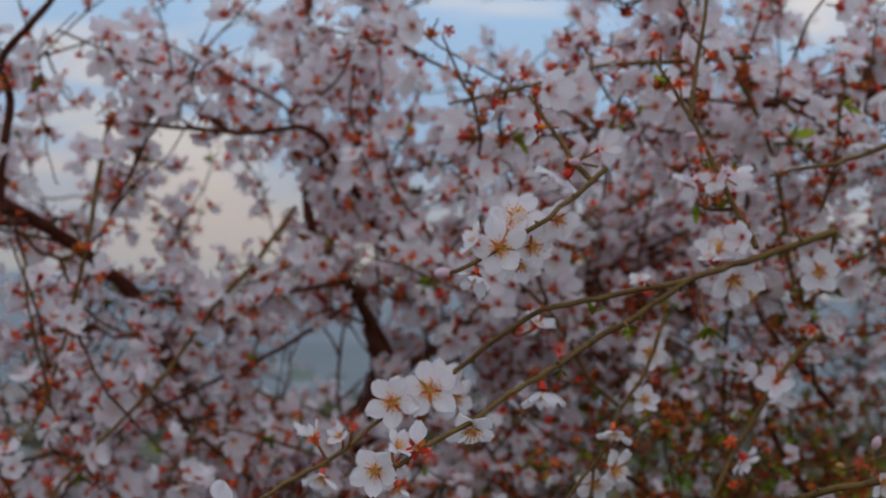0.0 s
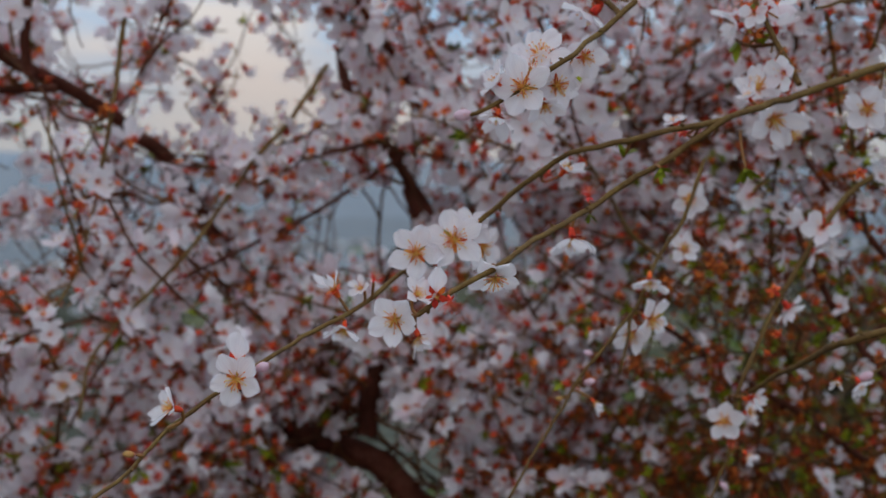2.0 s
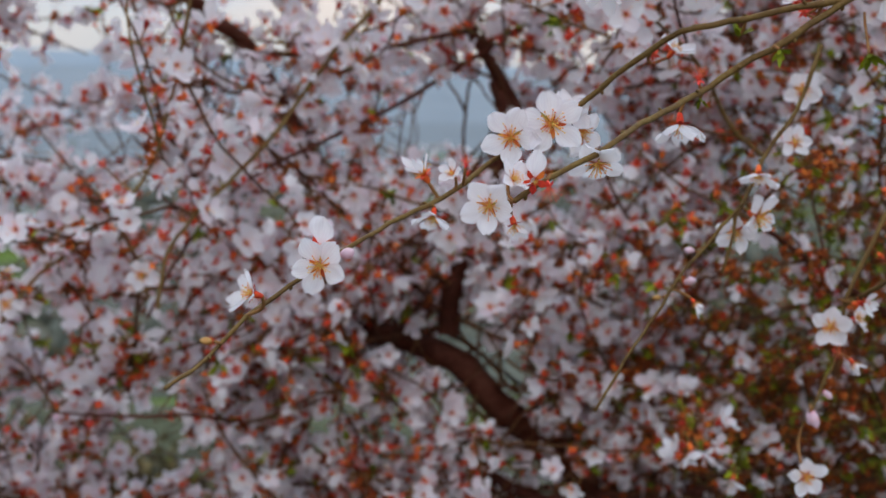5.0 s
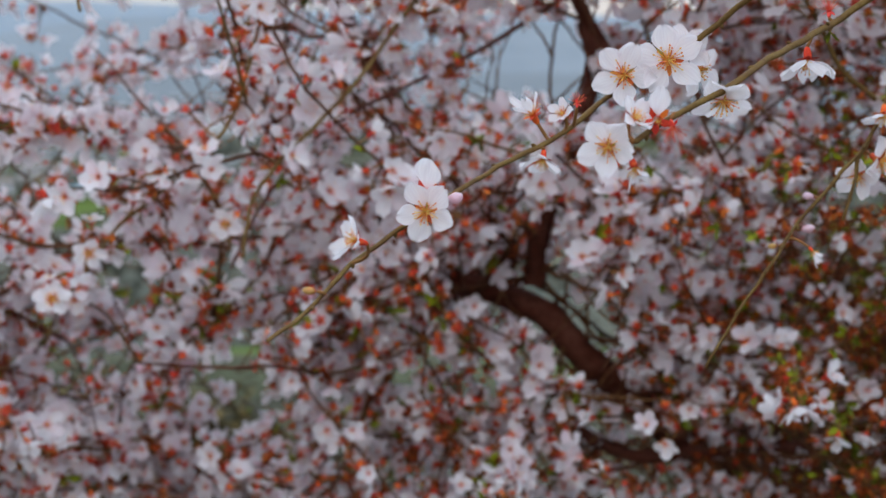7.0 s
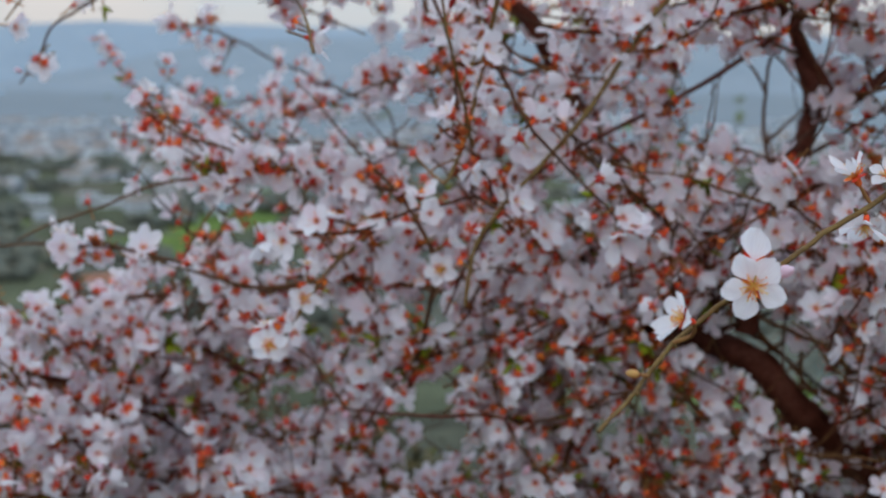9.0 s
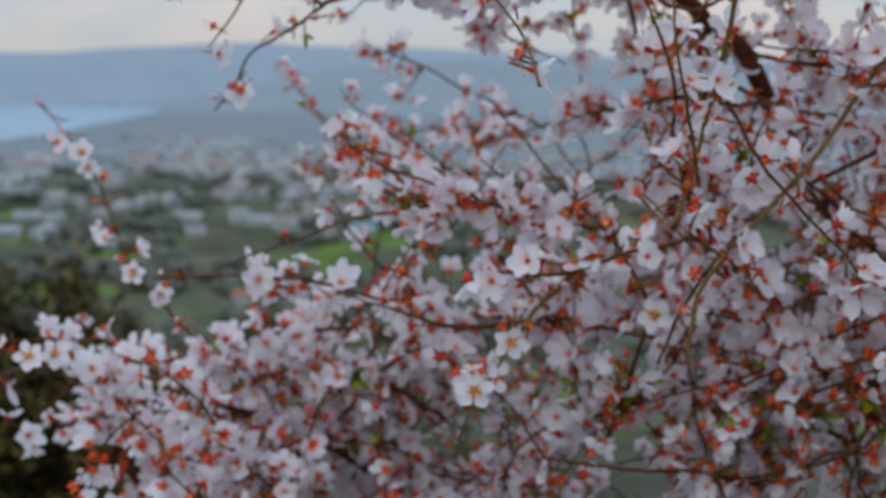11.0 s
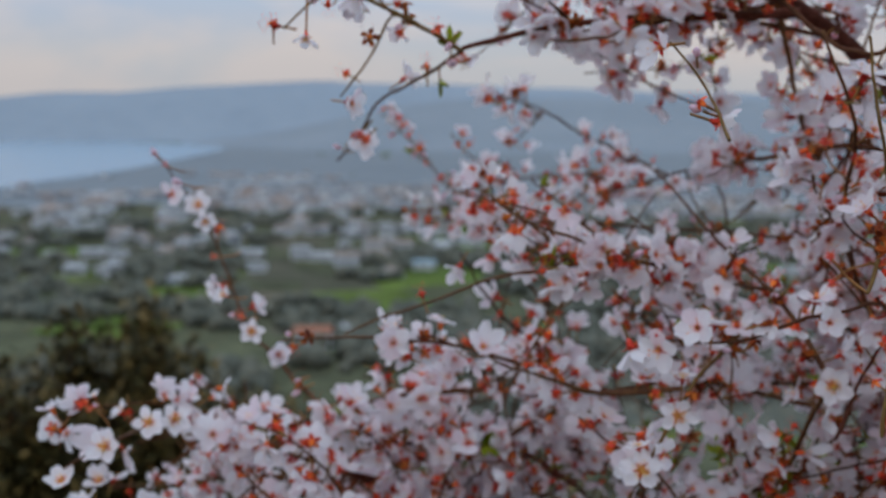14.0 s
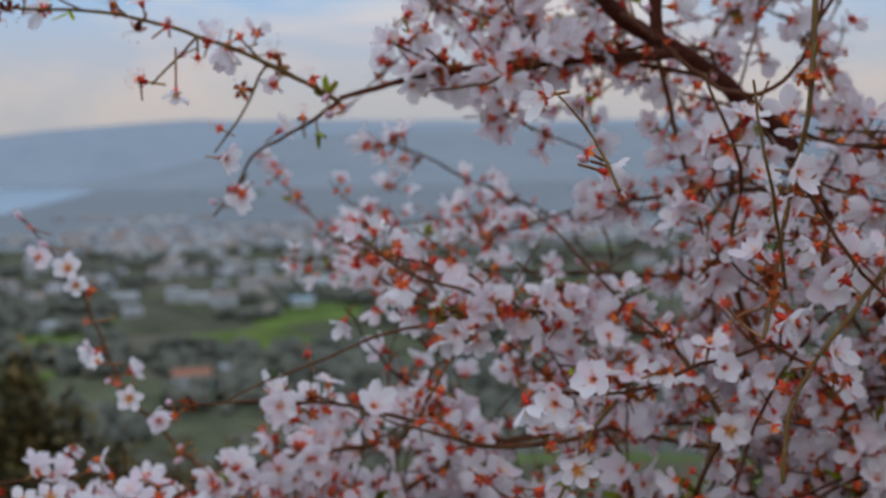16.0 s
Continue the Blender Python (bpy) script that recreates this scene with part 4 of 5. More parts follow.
OPEN_4 = [
    (-0.76, 1.94, 1.27, 0.044, 0.036, 0.60, -0.35, -0.18, 3.40), (-0.69, 1.94, 1.11, 0.060, 0.044, 0.60, -0.31, -0.27, 3.40), (-0.57, 1.96, 1.06, 0.052, 0.048, 0.70, -0.24, -0.29, 3.40),
    (-0.86, 1.91, 1.22, 0.036, 0.036, 0.60, -0.42, -0.21, 3.40), (-0.55, 2.02, 1.50, 0.044, 0.044, 0.60, -0.22, -0.04, 3.40), (-0.91, 2.03, 1.35, 0.060, 0.036, 0.70, -0.35, -0.15, 3.40),
    (-0.67, 2.15, 1.49, 0.060, 0.040, 0.65, -0.19, -0.06, 3.40), (-0.79, 2.07, 1.27, 0.036, 0.032, 0.60, -0.28, -0.19, 3.40), (-0.97, 2.08, 1.32, 0.048, 0.052, 0.80, -0.35, -0.17, 3.40),
]
OPEN_5 = [
    (-0.72, 2.16, 1.47, 0.056, 0.040, 0.60, -0.20, -0.08, 3.40), (-0.32, 2.26, 1.34, 0.048, 0.040, 0.50, 0.02, -0.14, 3.40), (-0.93, 2.08, 1.20, 0.060, 0.044, 0.60, -0.33, -0.24, 3.40),
    (-0.47, 2.21, 1.15, 0.060, 0.044, 0.50, -0.06, -0.25, 3.40), (-0.20, 1.87, 1.24, 0.029, 0.027, 0.76, -0.12, -0.18, 1.96), (-0.18, 1.87, 1.23, 0.029, 0.027, 0.76, -0.11, -0.19, 1.96),
    (-0.15, 1.87, 1.21, 0.029, 0.027, 0.76, -0.10, -0.20, 1.96), (-0.13, 1.87, 1.20, 0.029, 0.027, 0.76, -0.08, -0.21, 1.96), (-0.11, 1.87, 1.18, 0.029, 0.027, 0.76, -0.07, -0.21, 1.96),
]
OPEN_6 = [
    (-0.08, 1.87, 1.17, 0.029, 0.027, 0.76, -0.06, -0.22, 1.96), (-0.06, 1.87, 1.15, 0.029, 0.027, 0.76, -0.04, -0.23, 1.96), (-0.03, 1.87, 1.14, 0.029, 0.027, 0.76, -0.03, -0.24, 1.96),
    (-0.01, 1.87, 1.13, 0.029, 0.027, 0.76, -0.02, -0.25, 1.96), (0.02, 1.87, 1.11, 0.029, 0.027, 0.76, -0.00, -0.25, 1.96), (-0.07, 1.88, 1.26, 0.025, 0.042, 0.80, -0.05, -0.17, 1.96),
    (-0.05, 1.90, 1.63, 0.022, 0.024, 0.76, -0.04, 0.03, 1.96), (-0.03, 1.90, 1.61, 0.022, 0.024, 0.76, -0.03, 0.02, 1.96), (-0.01, 1.90, 1.59, 0.022, 0.024, 0.76, -0.02, 0.01, 1.96),
]
OPEN_7 = [
    (0.00, 1.90, 1.56, 0.022, 0.024, 0.76, -0.01, -0.01, 1.96), (-0.31, 1.89, 1.52, 0.022, 0.025, 0.60, -0.18, -0.03, 1.95), (-0.29, 1.89, 1.49, 0.022, 0.025, 0.60, -0.17, -0.04, 1.95),
    (-0.27, 1.89, 1.47, 0.022, 0.025, 0.60, -0.16, -0.06, 1.95), (-0.25, 1.89, 1.44, 0.022, 0.025, 0.60, -0.15, -0.07, 1.95), (-0.37, 1.90, 1.62, 0.022, 0.030, 0.76, -0.21, 0.02, 1.85),
    (-0.57, 1.91, 1.77, 0.027, 0.024, 0.95, -0.32, 0.11, 1.65), (-0.54, 1.91, 1.75, 0.027, 0.024, 0.95, -0.30, 0.09, 1.65), (-0.51, 1.91, 1.73, 0.027, 0.024, 0.95, -0.28, 0.08, 1.65),
]
OPEN_8 = [
    (-0.48, 1.91, 1.71, 0.027, 0.024, 0.95, -0.27, 0.07, 1.65), (-0.44, 1.90, 1.69, 0.027, 0.024, 0.94, -0.25, 0.06, 1.65), (-0.02, 2.03, 1.58, 0.026, 0.042, 0.85, -0.00, 0.02, 1.96),
    (-0.33, 1.99, 1.53, 0.024, 0.025, 0.76, -0.17, -0.01, 1.96), (-0.32, 1.99, 1.51, 0.024, 0.025, 0.76, -0.16, -0.03, 1.96), (-0.30, 1.98, 1.48, 0.024, 0.025, 0.76, -0.16, -0.04, 1.96),
    (-0.29, 1.98, 1.45, 0.024, 0.025, 0.76, -0.15, -0.06, 1.96), (-0.01, 2.17, 1.58, 0.030, 0.033, 0.85, 0.07, 0.00, 1.96), (-0.03, 2.16, 1.53, 0.030, 0.033, 0.85, 0.06, -0.02, 1.96),
]
OPEN_9 = [
    (-0.05, 2.15, 1.49, 0.030, 0.033, 0.85, 0.05, -0.04, 1.96), (-0.06, 2.14, 1.45, 0.030, 0.033, 0.85, 0.05, -0.07, 1.96), (-0.08, 2.13, 1.40, 0.030, 0.033, 0.85, 0.04, -0.09, 1.96),
    (-0.09, 2.12, 1.36, 0.030, 0.033, 0.85, 0.03, -0.11, 1.96), (-0.11, 2.11, 1.31, 0.030, 0.033, 0.85, 0.02, -0.14, 1.96), (0.08, 1.95, 0.98, 0.034, 0.017, 0.80, 0.05, -0.32, 1.96),
    (0.13, 1.95, 0.98, 0.034, 0.017, 0.80, 0.08, -0.32, 1.96), (0.17, 1.96, 0.98, 0.034, 0.017, 0.80, 0.10, -0.32, 1.96), (0.22, 1.96, 0.98, 0.034, 0.017, 0.80, 0.13, -0.32, 1.96),
]
OPEN_10 = [
    (0.27, 1.97, 0.98, 0.034, 0.017, 0.80, 0.16, -0.31, 1.96), (0.32, 1.97, 0.98, 0.034, 0.017, 0.80, 0.18, -0.31, 1.96), (-0.18, 1.96, 1.22, 0.030, 0.027, 0.76, -0.09, -0.19, 1.85),
    (-0.15, 1.96, 1.19, 0.030, 0.027, 0.76, -0.07, -0.20, 1.85), (-0.12, 1.96, 1.17, 0.030, 0.027, 0.76, -0.06, -0.21, 1.85), (-0.09, 1.96, 1.15, 0.030, 0.027, 0.76, -0.04, -0.22, 1.85),
    (-0.06, 1.96, 1.13, 0.030, 0.027, 0.76, -0.03, -0.23, 1.85), (-0.03, 1.96, 1.11, 0.030, 0.027, 0.76, -0.01, -0.25, 1.85), (-0.00, 1.96, 1.09, 0.030, 0.027, 0.76, 0.01, -0.26, 1.85),
]
OPEN_11 = [
    (0.02, 1.95, 1.07, 0.030, 0.027, 0.76, 0.02, -0.27, 1.85), (0.05, 1.95, 1.04, 0.030, 0.027, 0.76, 0.04, -0.28, 1.85), (-0.08, 1.97, 1.26, 0.026, 0.038, 0.80, -0.03, -0.16, 1.96),
    (-0.09, 2.09, 1.15, 0.030, 0.027, 0.76, 0.03, -0.23, 1.85), (-0.06, 2.09, 1.12, 0.030, 0.027, 0.76, 0.05, -0.24, 1.85), (-0.03, 2.10, 1.10, 0.030, 0.027, 0.76, 0.06, -0.25, 1.85),
    (-0.01, 2.10, 1.07, 0.030, 0.027, 0.76, 0.08, -0.26, 1.85), (0.02, 2.11, 1.05, 0.030, 0.027, 0.76, 0.09, -0.28, 1.85), (-0.57, 2.22, 1.79, 0.027, 0.024, 0.95, -0.11, 0.09, 1.65),
]
OPEN_12 = [
    (-0.54, 2.23, 1.76, 0.027, 0.024, 0.95, -0.10, 0.08, 1.65), (-0.51, 2.24, 1.74, 0.027, 0.024, 0.95, -0.08, 0.07, 1.65), (-0.48, 2.24, 1.72, 0.027, 0.024, 0.95, -0.06, 0.05, 1.65),
    (-0.45, 2.25, 1.69, 0.027, 0.024, 0.81, -0.05, 0.04, 1.65), (-0.42, 2.26, 1.67, 0.027, 0.024, 0.81, -0.03, 0.03, 1.65), (-0.39, 2.26, 1.65, 0.027, 0.024, 0.60, -0.01, 0.02, 1.65),
    (-1.03, 1.91, 1.65, 0.069, 0.053, 0.70, -0.45, 0.03, 3.40), (-0.90, 1.96, 1.67, 0.084, 0.042, 0.35, -0.36, 0.04, 3.40), (-0.81, 1.99, 1.59, 0.092, 0.053, 0.60, -0.30, -0.01, 3.40),
]
OPEN_13 = [
    (-0.93, 1.94, 1.58, 0.069, 0.046, 0.60, -0.38, -0.02, 3.40), (-0.67, 2.05, 1.59, 0.069, 0.046, 0.40, -0.21, -0.01, 3.40), (-1.09, 1.95, 1.47, 0.069, 0.053, 0.93, -0.46, -0.09, 3.40),
    (-0.85, 2.03, 1.67, 0.069, 0.046, 0.50, -0.29, 0.03, 3.40), (-1.11, 1.94, 1.38, 0.084, 0.088, 0.93, -0.48, -0.15, 3.40), (-0.48, 1.80, 1.98, 0.071, 0.047, 0.45, -0.26, 0.21, 3.40),
    (-0.32, 1.81, 1.84, 0.047, 0.039, 0.45, -0.18, 0.13, 3.40), (-0.47, 1.81, 1.79, 0.071, 0.047, 0.45, -0.26, 0.10, 3.40), (-0.36, 1.81, 1.73, 0.047, 0.031, 0.38, -0.20, 0.07, 3.40),
]
OPEN_14 = [
    (-0.57, 1.85, 1.69, 0.047, 0.039, 0.45, -0.33, 0.06, 3.40), (-0.39, 1.86, 1.71, 0.047, 0.031, 0.45, -0.23, 0.07, 3.40), (-0.30, 1.86, 1.76, 0.047, 0.031, 0.38, -0.18, 0.10, 3.40),
    (-0.22, 1.85, 1.70, 0.039, 0.031, 0.38, -0.13, 0.07, 3.40), (-0.45, 1.84, 1.54, 0.047, 0.031, 0.50, -0.26, -0.02, 3.40), (0.42, 1.85, 1.57, 0.035, 0.028, 0.60, 0.22, -0.00, 3.40),
    (0.10, 1.84, 1.52, 0.035, 0.028, 0.50, 0.04, -0.03, 3.40), (-0.77, 1.90, 1.57, 0.086, 0.047, 0.60, -0.43, 0.01, 3.40), (-0.40, 1.94, 1.56, 0.039, 0.031, 0.50, -0.21, 0.01, 3.40),
]
OPEN_15 = [
    (-0.12, 2.08, 1.52, 0.047, 0.047, 0.60, 0.02, -0.03, 3.40), (0.08, 1.85, 1.01, 0.034, 0.021, 0.85, 0.06, -0.32, 2.02), (0.12, 1.85, 1.01, 0.034, 0.021, 0.85, 0.08, -0.32, 2.02),
    (0.16, 1.86, 1.01, 0.034, 0.021, 0.85, 0.10, -0.32, 2.02), (0.21, 1.86, 1.01, 0.034, 0.021, 0.85, 0.13, -0.32, 2.02), (0.25, 1.87, 1.01, 0.034, 0.021, 0.85, 0.15, -0.31, 2.02),
    (0.29, 1.87, 1.01, 0.034, 0.021, 0.85, 0.18, -0.31, 2.02), (-0.07, 1.87, 1.27, 0.024, 0.042, 0.85, -0.03, -0.16, 1.92), (-0.14, 1.86, 1.22, 0.029, 0.026, 0.70, -0.07, -0.19, 1.90),
]
OPEN_16 = [
    (-0.10, 1.86, 1.19, 0.029, 0.026, 0.70, -0.05, -0.21, 1.90), (-0.06, 1.86, 1.16, 0.029, 0.026, 0.70, -0.03, -0.23, 1.90), (-0.02, 1.86, 1.13, 0.029, 0.026, 0.70, -0.00, -0.25, 1.90),
    (0.02, 1.86, 1.10, 0.029, 0.026, 0.70, 0.02, -0.26, 1.90), (0.06, 1.86, 1.07, 0.029, 0.026, 0.70, 0.04, -0.28, 1.90),
]
THIN_SPOTS = np.array(OPEN_1 + OPEN_2 + OPEN_3 + OPEN_4 + OPEN_5 + OPEN_6 + OPEN_7 + OPEN_8 + OPEN_9 + OPEN_10 + OPEN_11 + OPEN_12 + OPEN_13 + OPEN_14 + OPEN_15 + OPEN_16)


def thin(p):
    """Whether a node at p stays bare."""
    q = THIN_SPOTS
    u = p[1] - q[:, 1]
    inside = (((p[0] - q[:, 0] - q[:, 6] * u) / q[:, 3]) ** 2 + ((p[2] - q[:, 2] - q[:, 7] * u) / q[:, 4]) ** 2 < 1) & (p[1] < q[:, 8])
    return bool((inside & (rng.uniform(size=len(q)) < q[:, 5])).any())


def dress(path, thick, tips=False):
    """Blooms at the nodes of a twig; young tips carry mostly buds and red cups."""
    if len(path) < 2:
        return
    seg = np.linalg.norm(np.diff(path, axis=0), axis=1)
    length = np.r_[0, np.cumsum(seg)]
    s = rng.uniform(0, 0.02)
    while s < length[-1]:
        i = min(int(np.searchsorted(length, s)), len(path) - 1)
        p = path[i]
        t = path[min(i + 1, len(path) - 1)] - path[max(i - 1, 0)]
        t = t / (np.linalg.norm(t) + 1e-9)
        dry = min(1.0, max(0.0, (p[0] / p[1] - 0.01) / 0.13)) * min(1.0, max(0.0, (1.60 - 0.06 * p[1] - p[2]) / 0.14))
        dry = max(dry, (0.25 + 0.3 * min(1.0, max(0.0, (1.35 - p[2]) / 0.2))) * min(1.0, max(0.0, (p[0] / p[1] + 0.42) / 0.32)) * min(1.0, max(0.0, (1.75 - 0.06 * p[1] - p[2]) / 0.2)))
        bare = min(1.0, max(0.0, (p[0] / p[1] - 0.10) / 0.08)) * min(1.0, max(0.0, (1.72 - 0.06 * p[1] - p[2]) / 0.14))
        dry = max(dry, bare, 0.9 * min(1.0, max(0.0, (p[0] / p[1] - 0.12) / 0.08)) * min(1.0, max(0.0, (1.85 - p[2]) / 0.15)))
        if thin(p) or rng.uniform() < 0.1 * bare or (p[0] / p[1] < -0.71 and p[2] < 1.24 and rng.uniform() < 0.65):
            s += 0.03
            continue
        for _ in range(rng.choice([1, 2, 3], p=[0.45, 0.38, 0.17])):
            d = rng.standard_normal(3)
            d -= t * (d @ t) * 0.8
            d /= np.linalg.norm(d) + 1e-9
            d = d + np.array([-0.05, -0.25, 0.1])
            d /= np.linalg.norm(d)
            k = rng.choice(["open", "half", "star", "bud", "tuft", "husk"], p=np.array([0.20, 0.11, 0.37, 0.21, 0.02, 0.09]) if tips else np.array([0.44, 0.10, 0.29, 0.05, 0.03, 0.09]) * (1 - dry) + (np.array([0.23, 0.07, 0.21, 0.03, 0.10, 0.36]) * (1 - bare) + np.array([0.05, 0.03, 0.08, 0.02, 0.25, 0.57]) * bare) * dry)
            out = {"open": 0.017, "half": 0.018, "star": 0.014, "bud": 0.013, "tuft": 0.001, "husk": 0.013}[k]
            PLACED.append((k, p + d * out * rng.uniform(0.9, 1.3), d * 0.8 + 0.4 * rng.standard_normal(3) * (k != "tuft"), int(rng.integers(0, 990)), rng.uniform(0.88, 1.12) * (1.10 - 0.2 * dry)))
        s += rng.uniform(0.014, 0.042) / max(thick, 0.05) / (1 + 0.7 * dry) / (1.25 if p[0] < -0.45 and not tips else 1.0)


def sidetwig(root, way, length, r):
    n = max(4, int(length / 0.017))
    p, d = [np.array(root)], np.array(way) / np.linalg.norm(way)
    for _ in range(n):
        d = d + rng.standard_normal(3) * 0.13 + np.array([0, 0, 0.012])
        d /= np.linalg.norm(d)
        q = p[-1] + d * length / n
        if q[1] < 1.36 and q[1] < p[-1][1]:
            d[1] = abs(d[1])
            q = p[-1] + d * length / n
        if q[0] / q[1] < -0.50 and q[2] > 1.27 and len(p) > 2:  # nothing grows out over the valley there
            break
        p.append(q)
    p = np.array(p)
    if thin(p[len(p) // 2]) and rng.uniform() < 0.85:
        return p[:0]
    SIDE.append(tube(p, np.linspace(r, r * 0.5, len(p)), 4))
    return p


for n, (name, path, r, thick) in enumerate(BOUGHS):
    if name in ("front_twig", "trunk") or thick <= 0:
        continue
    rng = np.random.default_rng(400 + n)
    if name == "branch":
        dress(path, DENSE * (0.35 if thick <= 0.2 else 0.8 if thick <= 0.6 and r[0] < 0.004 else thick), thick <= 0.6 and r[0] < 0.004)
    length = np.linalg.norm(np.diff(path, axis=0), axis=1).sum()
    for _ in range(int(length * MANY * thick)):
        i = int(rng.integers(2, len(path)))
        p = path[i]
        edge = min(1.0, max(0.0, (p[0] + 1.05) / 0.35))
        if rng.uniform() > 0.35 + 0.65 * edge or thin(p):
            continue
        t = path[i] - path[i - 1]
        t /= np.linalg.norm(t) + 1e-9
        way = t * (1.1 - 0.4 * edge) + rng.standard_normal(3) * (0.45 + 0.35 * edge) + np.array([0, 0.35, 0.1])
        long = rng.uniform(0.03, 0.08) + edge * rng.uniform(0, 0.2)
        dress(sidetwig(p, way, long, 0.0014 + 0.0008 * edge), DENSE)

# limbs that were not told apart: behind, below, above, and the dry lower side
WOOD = np.vstack([p for name, p, _, _ in BOUGHS if name in ("limb", "trunk")])
WOOD = WOOD[WOOD[:, 2] > 0.3]
for count, low, high, thick in ((FAR, (-0.40, 2.2, 0.6), (1.4, 3.1, 1.85), 0.8),
                                (15, (-1.05, 1.75, 0.68), (0.1, 2.4, 1.12), 1.0),
                                (17, (-1.14, 1.55, 0.92), (-0.4, 2.05, 1.24), 1.1),
                                (34, (0.05, 1.6, 0.45), (1.1, 2.7, 1.25), 1.0),
                                (26, (0.25, 1.5, 0.85), (0.95, 2.2, 1.5), 1.1),
                                (6, (-0.30, 1.62, 1.26), (-0.10, 1.82, 1.44), 1.0),
                                (6, (-0.13, 1.60, 1.30), (0.05, 1.80, 1.50), 1.0),
                                (26, (0.1, 1.7, 0.95), (1.15, 2.9, 1.55), 0.9),
                                (14, (-0.97, 1.70, 1.16), (-0.60, 2.05, 1.40), 1.2),
                                (3, (-0.39, 1.80, 1.70), (-0.20, 2.30, 1.95), 1.0),
                                (12, (0.5, 1.9, 1.2), (1.3, 2.9, 2.0), 0.9),
                                (9, (-0.62, 1.78, 1.13), (-0.20, 2.25, 1.40), 1.1),
                                (14, (-0.26, 1.67, 1.09), (0.26, 1.98, 1.34), 1.2),
                                (15, (-0.5, 1.75, 0.75), (0.15, 2.4, 1.2), 0.9),
                                (23, (0.1, 1.5, 1.5), (1.05, 2.6, 2.2), 0.9),
                                (12, (-0.6, 1.75, 1.5), (0.25, 2.6, 2.15), 0.8),
                                (6, (-0.95, 2.0, 1.66), (-0.6, 2.5, 1.92), 1.0),
                                # upper crown, mostly out of view, added to shade the limbs below
                                (8, (-0.4, 1.9, 2.3), (1.3, 3.0, 2.75), 1.2)):
    for k in range(count):
        rng = np.random.default_rng(int(5000 + 900 * low[0] + 170 * low[2] + 31 * k))
        end = rng.uniform(low, high)
        if thin(end) or (end[0] / end[1] < -0.49 and end[2] > 1.26):
            continue
        wood = WOOD[(WOOD[:, 0] > -0.3) & (WOOD[:, 1] > 1.8) & (WOOD[:, 2] > 1.5)] if low[2] > 2.2 else WOOD[WOOD[:, 2] < 1.38] if high[2] < 1.3 else WOOD
        some = wood[rng.integers(0, len(wood), 14)]
        root = some[np.argmin(((some - end) ** 2).sum(1))]
        mid = root * 0.5 + end * 0.5 + rng.standard_normal(3) * 0.10
        path = curve_through([root, mid, end])
        path = path + np.cumsum(rng.standard_normal(path.shape), axis=0) * 0.0012
        SIDE.append(tube(path, np.linspace(0.0031, 0.0012, len(path)), 5))
        dress(path[len(path) // 6:], 0.8 * DENSE * thick)
        for _ in range(1 if high[0] < 0.8 else 3):  # bare ones among them
            i = int(rng.integers(len(path) // 6 + 1, len(path)))
            if not thin(path[i]):
                sidetwig(path[i], path[i] - path[i - 1] + rng.standard_normal(3) * 0.025, rng.uniform(0.10, 0.28), rng.uniform(0.0013, 0.0023))
        for _ in range(7):
            i = int(rng.integers(len(path) // 6 + 1, len(path)))
            dress(sidetwig(path[i], path[i] - path[i - 1] + rng.standard_normal(3) * 0.02, rng.uniform(0.08, 0.28), 0.0021), DENSE * thick)

at, sv, sf = 0, [], []
for v, f in SIDE:
    sv.append(v)
    sf += [tuple(i + at for i in q) for q in f]
    at += len(v)
child("twig_mass", mesh_from("twig_mass", np.vstack(sv), sf, [THIN]), tree, BASE)["kind"] = "stuff"

# the outer boughs lie open: few blooms of other twigs hang before them
places = np.array([q[1] for q in PLACED])
keep = np.ones(len(places), dtype=bool)
for name, path, r, thick in BOUGHS:
    if name in ("front_twig", "trunk"):
        continue
    for b in path[::2]:
        eye = np.array((min(0.0, max(-0.35, b[0] * 0.5)), 0.2, 1.58))
        d = b - eye
        far = np.linalg.norm(d)
        d /= far
        along = (places - eye) @ d
        off = np.linalg.norm(places - eye - along[:, None] * d, axis=1)
        near = np.flatnonzero((along < far - 0.035) & (off < 0.011 + r.mean()))
        keep[near[rng.uniform(size=len(near)) < 0.14]] = False
PLACED = [q for q, k in zip(PLACED, keep) if k]

# the foremost blooms as pieces of their own, the rest in one
PLACED.sort(key=lambda q: q[1][1])
MESHES = {}
at, vs, fs, ms, us = 0, [], [], [], []
for n, (k, p, d, which, size) in enumerate(PLACED):
    axes = facing(d, which)
    stock = DEEP[k] if k in DEEP and p[1] > 2.15 else KINDS[k]
    which %= len(stock)
    v, f, m, u = stock[which]
    if n < 290:
        word = {"bud": "bud", "tuft": "leaf_tuft"}.get(k, "blossom")
        if (k, which) not in MESHES:
            MESHES[k, which] = mesh_from(word, v, f, MATS, m, u)
        ob = child(word, MESHES[k, which], tree, BASE)
        ob.matrix_basis = Matrix.Translation(p) @ Matrix(axes.tolist()).to_4x4() @ Matrix.Diagonal((size, size, size, 1))
    else:
        vs.append((v * size) @ axes.T + p)
        fs += [tuple(i + at for i in q) for q in f]
        ms += m
        us.append(u)
        at += len(v)
child("blossom_mass", mesh_from("blossom_mass", np.vstack(vs), fs, MATS, ms, np.vstack(us)), tree, BASE)["kind"] = "stuff"


# ---- the land: a slope down to a valley with a town, a bay and hills ----
def polar(az, d):
    """A place by degrees to the left of the y axis and metres."""
    return -d * math.sin(radians(az)), d * math.cos(radians(az))


FLOOR = -58.0


